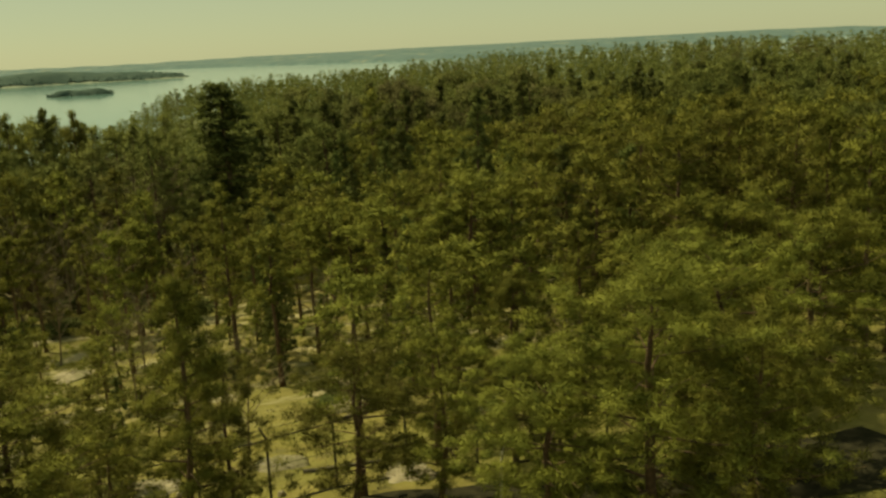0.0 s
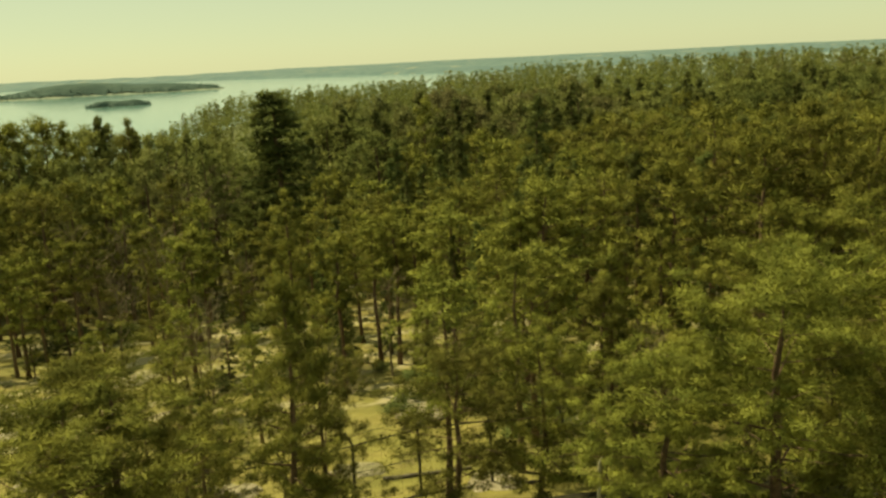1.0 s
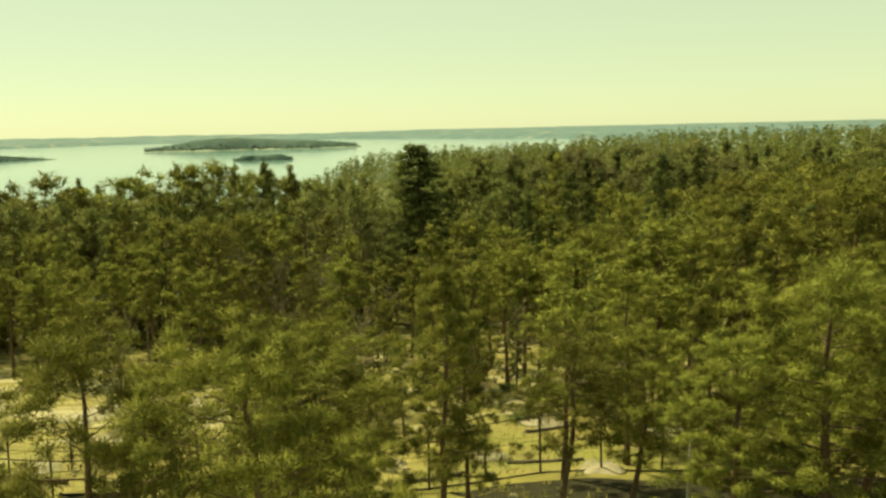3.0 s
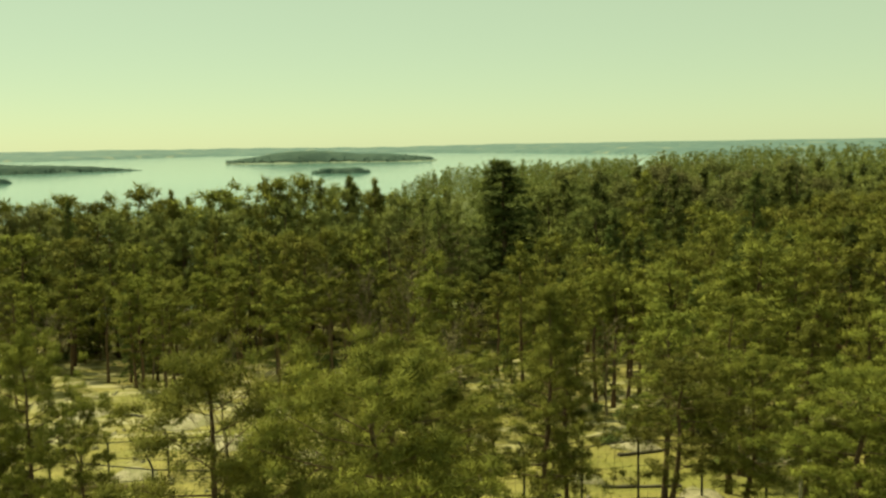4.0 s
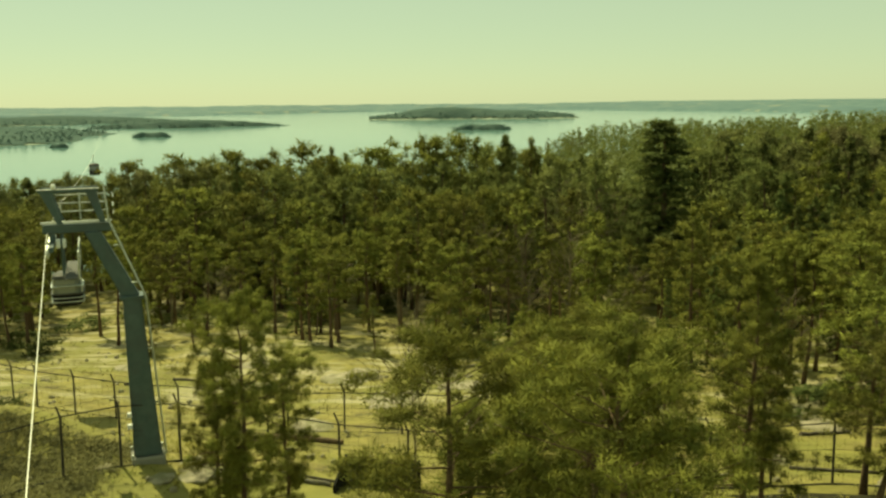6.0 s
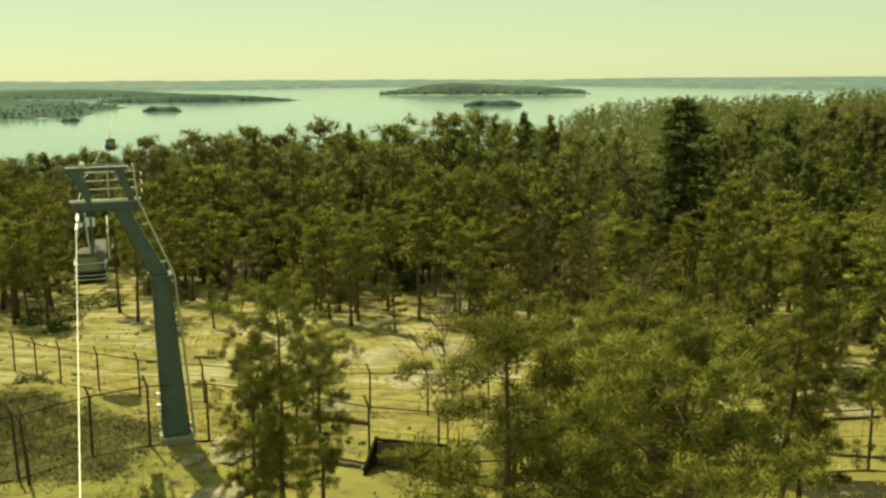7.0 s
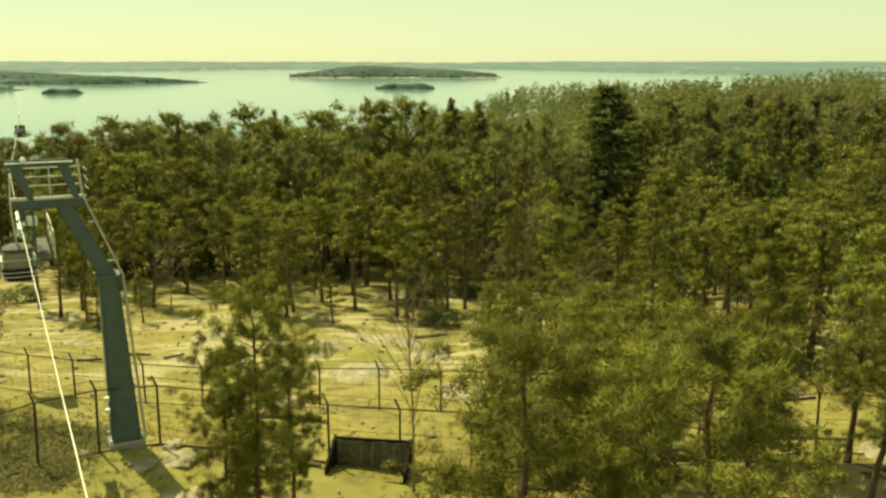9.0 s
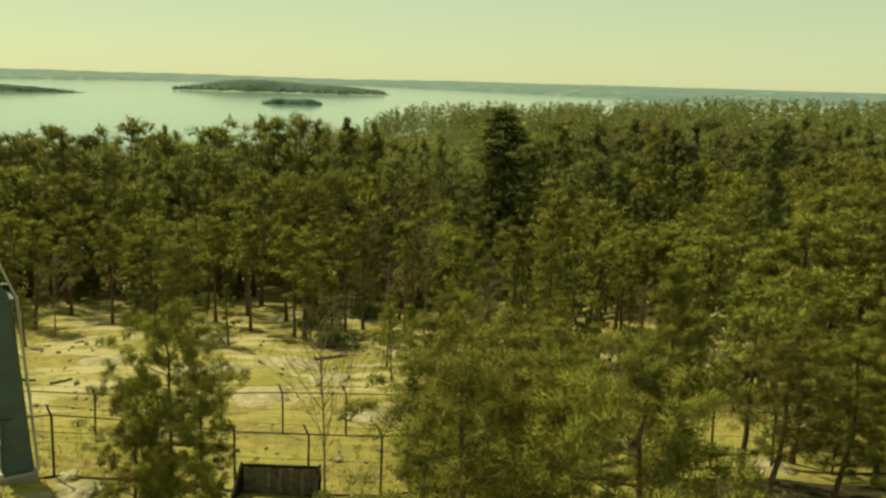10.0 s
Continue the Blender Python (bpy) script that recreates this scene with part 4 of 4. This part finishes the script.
for x, y, s in ((-9.3, 31.4, 0.9), (-9.9, 32.8, 0.7), (-8.6, 32.2, 0.6), (-12.9, 31.2, 0.5), (-10.2, 30.4, 0.6), (-8.0, 26.6, 1.2), (-6.2, 42.8, 1.8), (-5.7, 55.3, 2.2),
                (-2.4, 48.4, 2.4), (1.6, 52.3, 1.5), (-13.7, 59.1, 1.6), (-23.3, 58.5, 1.4), (3.9, 43.8, 2.0), (11.0, 36.4, 1.3), (16.2, 36.6, 1.3), (21.5, 44.3, 1.8), (26.5, 38.3, 1.3), (20.2, 31.4, 1.1),
                (-0.9, 57.8, 2.0), (6.7, 61.7, 1.5)):
    boulder(x, y, s * rr.uniform(0.9, 1.4), s * rr.uniform(0.7, 1.1), s * 0.17, rr.randint(1, 60))


# ---- bare trees and bushes ----
def bare_tree(seed, height, spread, twigs):
    rg = np.random.default_rng(seed)
    b = bmesh.new()
    ts = np.linspace(0, 1, 7)
    spine = np.stack([0.25 * np.sin(ts * 3 + seed), 0.2 * np.sin(ts * 2.2 + seed * 2), ts * height], -1)
    tube(b, spine, 0.011 * height * (1 - ts) + 0.012, 6)
    crown = bmesh.new()
    for i in range(twigs):
        t = 0.3 + 0.7 * (i + rg.uniform()) / twigs
        p0 = np.array([np.interp(t, ts, spine[:, k]) for k in range(3)])
        a = i * 2.4 + rg.normal() * 0.4
        ln = spread * (1.15 - t) * rg.uniform(0.6, 1.2) + 0.3
        out = np.array([math.cos(a), math.sin(a), rg.uniform(0.7, 1.4)])
        p1 = p0 + out * ln * 0.5 + rg.normal(size=3) * 0.08
        p2 = p0 + out * ln + rg.normal(size=3) * 0.15
        tube(crown, [p0, p1, p2], [0.028, 0.018, 0.008], 3, cap=False)
        for k in range(6):
            u = rg.uniform(0.25, 1)
            q0 = p1 * (1 - u) + p2 * u
            q1 = q0 + (out + rg.normal(size=3) * 0.7) * ln * 0.28
            q2 = q1 + (out + rg.normal(size=3) * 0.9) * ln * 0.2
            tube(crown, [q0, q1, q2], [0.013, 0.009, 0.005], 3, cap=False)
    wood, tw = bpy.data.meshes.new("trunk"), bpy.data.meshes.new("branchwork")
    for q, me in ((b, wood), (crown, tw)):
        q.to_mesh(me)
        q.free()
        me.materials.append(M_TWIG)
    return wood, tw


BARE = [bare_tree(k + 1, 8.5, 2.6, 30) for k in range(4)]


def bare(x, y, h, k, label="leafless grey-brown birch with fine twigs", wide=1.0):
    root = base_empty("bare_tree", Matrix.LocRotScale((x, y, float(land(x, y))), Euler((0, 0, k * 1.9)), (wide * h / 8.5, wide * h / 8.5, h / 8.5)), label, "tree", "leafless trees")
    part_mesh("trunk", BARE[k % 4][0], root)
    part_mesh("branchwork", BARE[k % 4][1], root)


bare(0.5, 28.6, 8.4, 0, wide=0.6)
dead = base_empty("dead_tree", Matrix.LocRotScale((-15.45, 27.6, float(land(-15.45, 27.6))), None, (0.62, 0.62, 0.56)), "dead dark forked sapling without leaves", "tree")
part("trunk", tube(bmesh.new(), [(0, 0, -0.3), (-0.1, 0, 2.6), (-0.28, 0, 4.75)], [0.12, 0.1, 0.07], 7), M_WIRE, dead)
part("limb", tube(bmesh.new(), [(-0.28, 0, 4.7), (-0.8, 0.05, 5.3), (-1.5, 0.1, 6.2)], [0.07, 0.05, 0.025], 6), M_WIRE, dead)
part("limb", tube(bmesh.new(), [(-0.26, 0, 4.6), (-0.15, 0, 5.2), (-0.2, -0.1, 5.9)], [0.05, 0.035, 0.015], 6), M_WIRE, dead)
part("limb", tube(bmesh.new(), [(-0.12, 0, 3.0), (0.25, 0, 2.4), (0.45, 0, 1.9)], [0.04, 0.03, 0.015], 6), M_WIRE, dead)
bare(6.2, 66.0, 6.0, 2)
for k in range(9):
    x, y = rr.uniform(8, 18), rr.uniform(90, 112)
    bare(x, y, rr.uniform(10, 12.5), k, wide=1.2)
for k in range(14):
    bare(rr.uniform(-34, 16), rr.uniform(67, 98), rr.uniform(6, 9), k)
for k in range(8):
    bare(rr.uniform(8, 40), rr.uniform(32, 60), rr.uniform(4, 7), k)


def bush_mesh(seed):
    rg = np.random.default_rng(seed)
    c = rg.normal(size=(26, 3)) * [0.5, 0.5, 0.28] + [0, 0, 0.5]
    v, f, nrm = blades(rg, c, np.full(26, 0.36), 34, 0.22, 0.07, up=0.4)
    return mesh_from("juniper_bush", v, f, M_JUNIPER, normals=nrm)


BUSH = [bush_mesh(70 + k) for k in range(3)]
for k in range(52):
    for _ in range(30):
        x, y = rr.uniform(-38, 45), rr.uniform(34, 92) if k < 40 else rr.uniform(70, 92)
        if not (y < 64 and x < 9):
            break
    ob = tagged(new("juniper_bush", BUSH[k % 3]), "low dark juniper bush under the pines", "bush", "juniper bushes")
    s = rr.uniform(0.6, 1.9)
    ob.matrix_basis = Matrix.LocRotScale((x, y, float(land(x, y)) - 0.05), Euler((0, 0, k)), (s * 1.2, s * 1.2, s * 0.8))
ob = tagged(new("juniper_bush", BUSH[0]), "small green bush on the rocky mound", "bush", "juniper bushes")
ob.matrix_basis = Matrix.LocRotScale((-24.6, 45.0, float(land(-24.6, 45.0)) - 0.05), Euler((0, 0, 1)), (1.3, 1.0, 0.8))


# ---- dry grass and heather on the meadow ----
gr = np.random.default_rng(21)
gx, gy = np.r_[gr.uniform(-36, 34, 5200), gr.uniform(-26, 16, 3800)], np.r_[gr.uniform(22, 70, 5200), gr.uniform(22, 40, 3800)]
ok = (np.sin(gx * 0.5) + np.sin(gy * 0.43 + gx * 0.2) + gr.normal(size=9000) * 0.6) > 0.1
tuft = np.stack([gx[ok], gy[ok], land(gx[ok], gy[ok])], -1)
gv, gf, gnrm = blades(gr, tuft, gr.uniform(0.1, 0.3, len(tuft)), 9, 0.26, 0.05, up=0.9, spiky=0.9)
tagged(new("dry_grass", mesh_from("dry_grass", gv, gf, M_GRASS, normals=gnrm)), "tufts of dry yellow grass over the meadow", "grass", kind="stuff")
hx, hy = np.r_[gr.uniform(-34, 36, 260), gr.uniform(-27, -12.4, 1700)], np.r_[gr.uniform(24, 72, 260), gr.uniform(28.0, 34.4, 1700)]
c = np.repeat(np.stack([hx, hy, land(hx, hy)], -1), 7, 0) + gr.normal(size=(len(hx) * 7, 3)) * [0.5, 0.35, 0.06]
hv, hf, hnrm = blades(gr, c, gr.uniform(0.1, 0.24, len(c)), 8, 0.18, 0.045, up=0.6, spiky=0.5)
tagged(new("heather", mesh_from("heather", hv, hf, M_HEATHER, normals=hnrm)), "low dark heather patches between rocks", "heather", kind="stuff")

# Loose pale stones, too many to count, over the meadow.
sg = np.random.default_rng(44)
stones = bmesh.new()
for k in range(420):
    x, y = sg.uniform(-34, 16), sg.uniform(23, 68)
    m = Matrix.LocRotScale((x, y, float(land(x, y)) + 0.02), Euler(sg.uniform(0, 6.28, 3)), sg.uniform(0.05, 0.2) * Vector(sg.uniform(0.7, 1.5, 3)))
    bmesh.ops.create_icosphere(stones, subdivisions=1, radius=1.0, matrix=m)
tagged(part("stones", stones, M_ROCK), "loose pale stones scattered over the dry meadow", "stones", kind="stuff")

# A wire strung through the wood, and bleached dead branches.
tagged(part("wire", tube(bmesh.new(), [(24.0 + 3.4 * u, 75, 1.65 + -0.08 * u - 0.3 * u * (1 - u)) for u in np.linspace(-0.3, 1.4, 12)], 0.012, 5), M_ROPE), "thin bright wire strung between the pines", "wire")
for x, y, z in ((21.6, 25.5, 3.2), (8.2, 16.2, 5.0)):
    b = tube(bmesh.new(), [(x, y, float(land(x, y))), (x + 0.1, y, z - 0.6), (x + 0.35, y, z), (x + 0.6, y + 0.1, z - 0.1)], [0.06, 0.05, 0.035, 0.02], 6)
    tagged(part("dead_branch", b, M_BLEACHED), "bleached dead branch standing among the pines", "branch", "bleached branches")
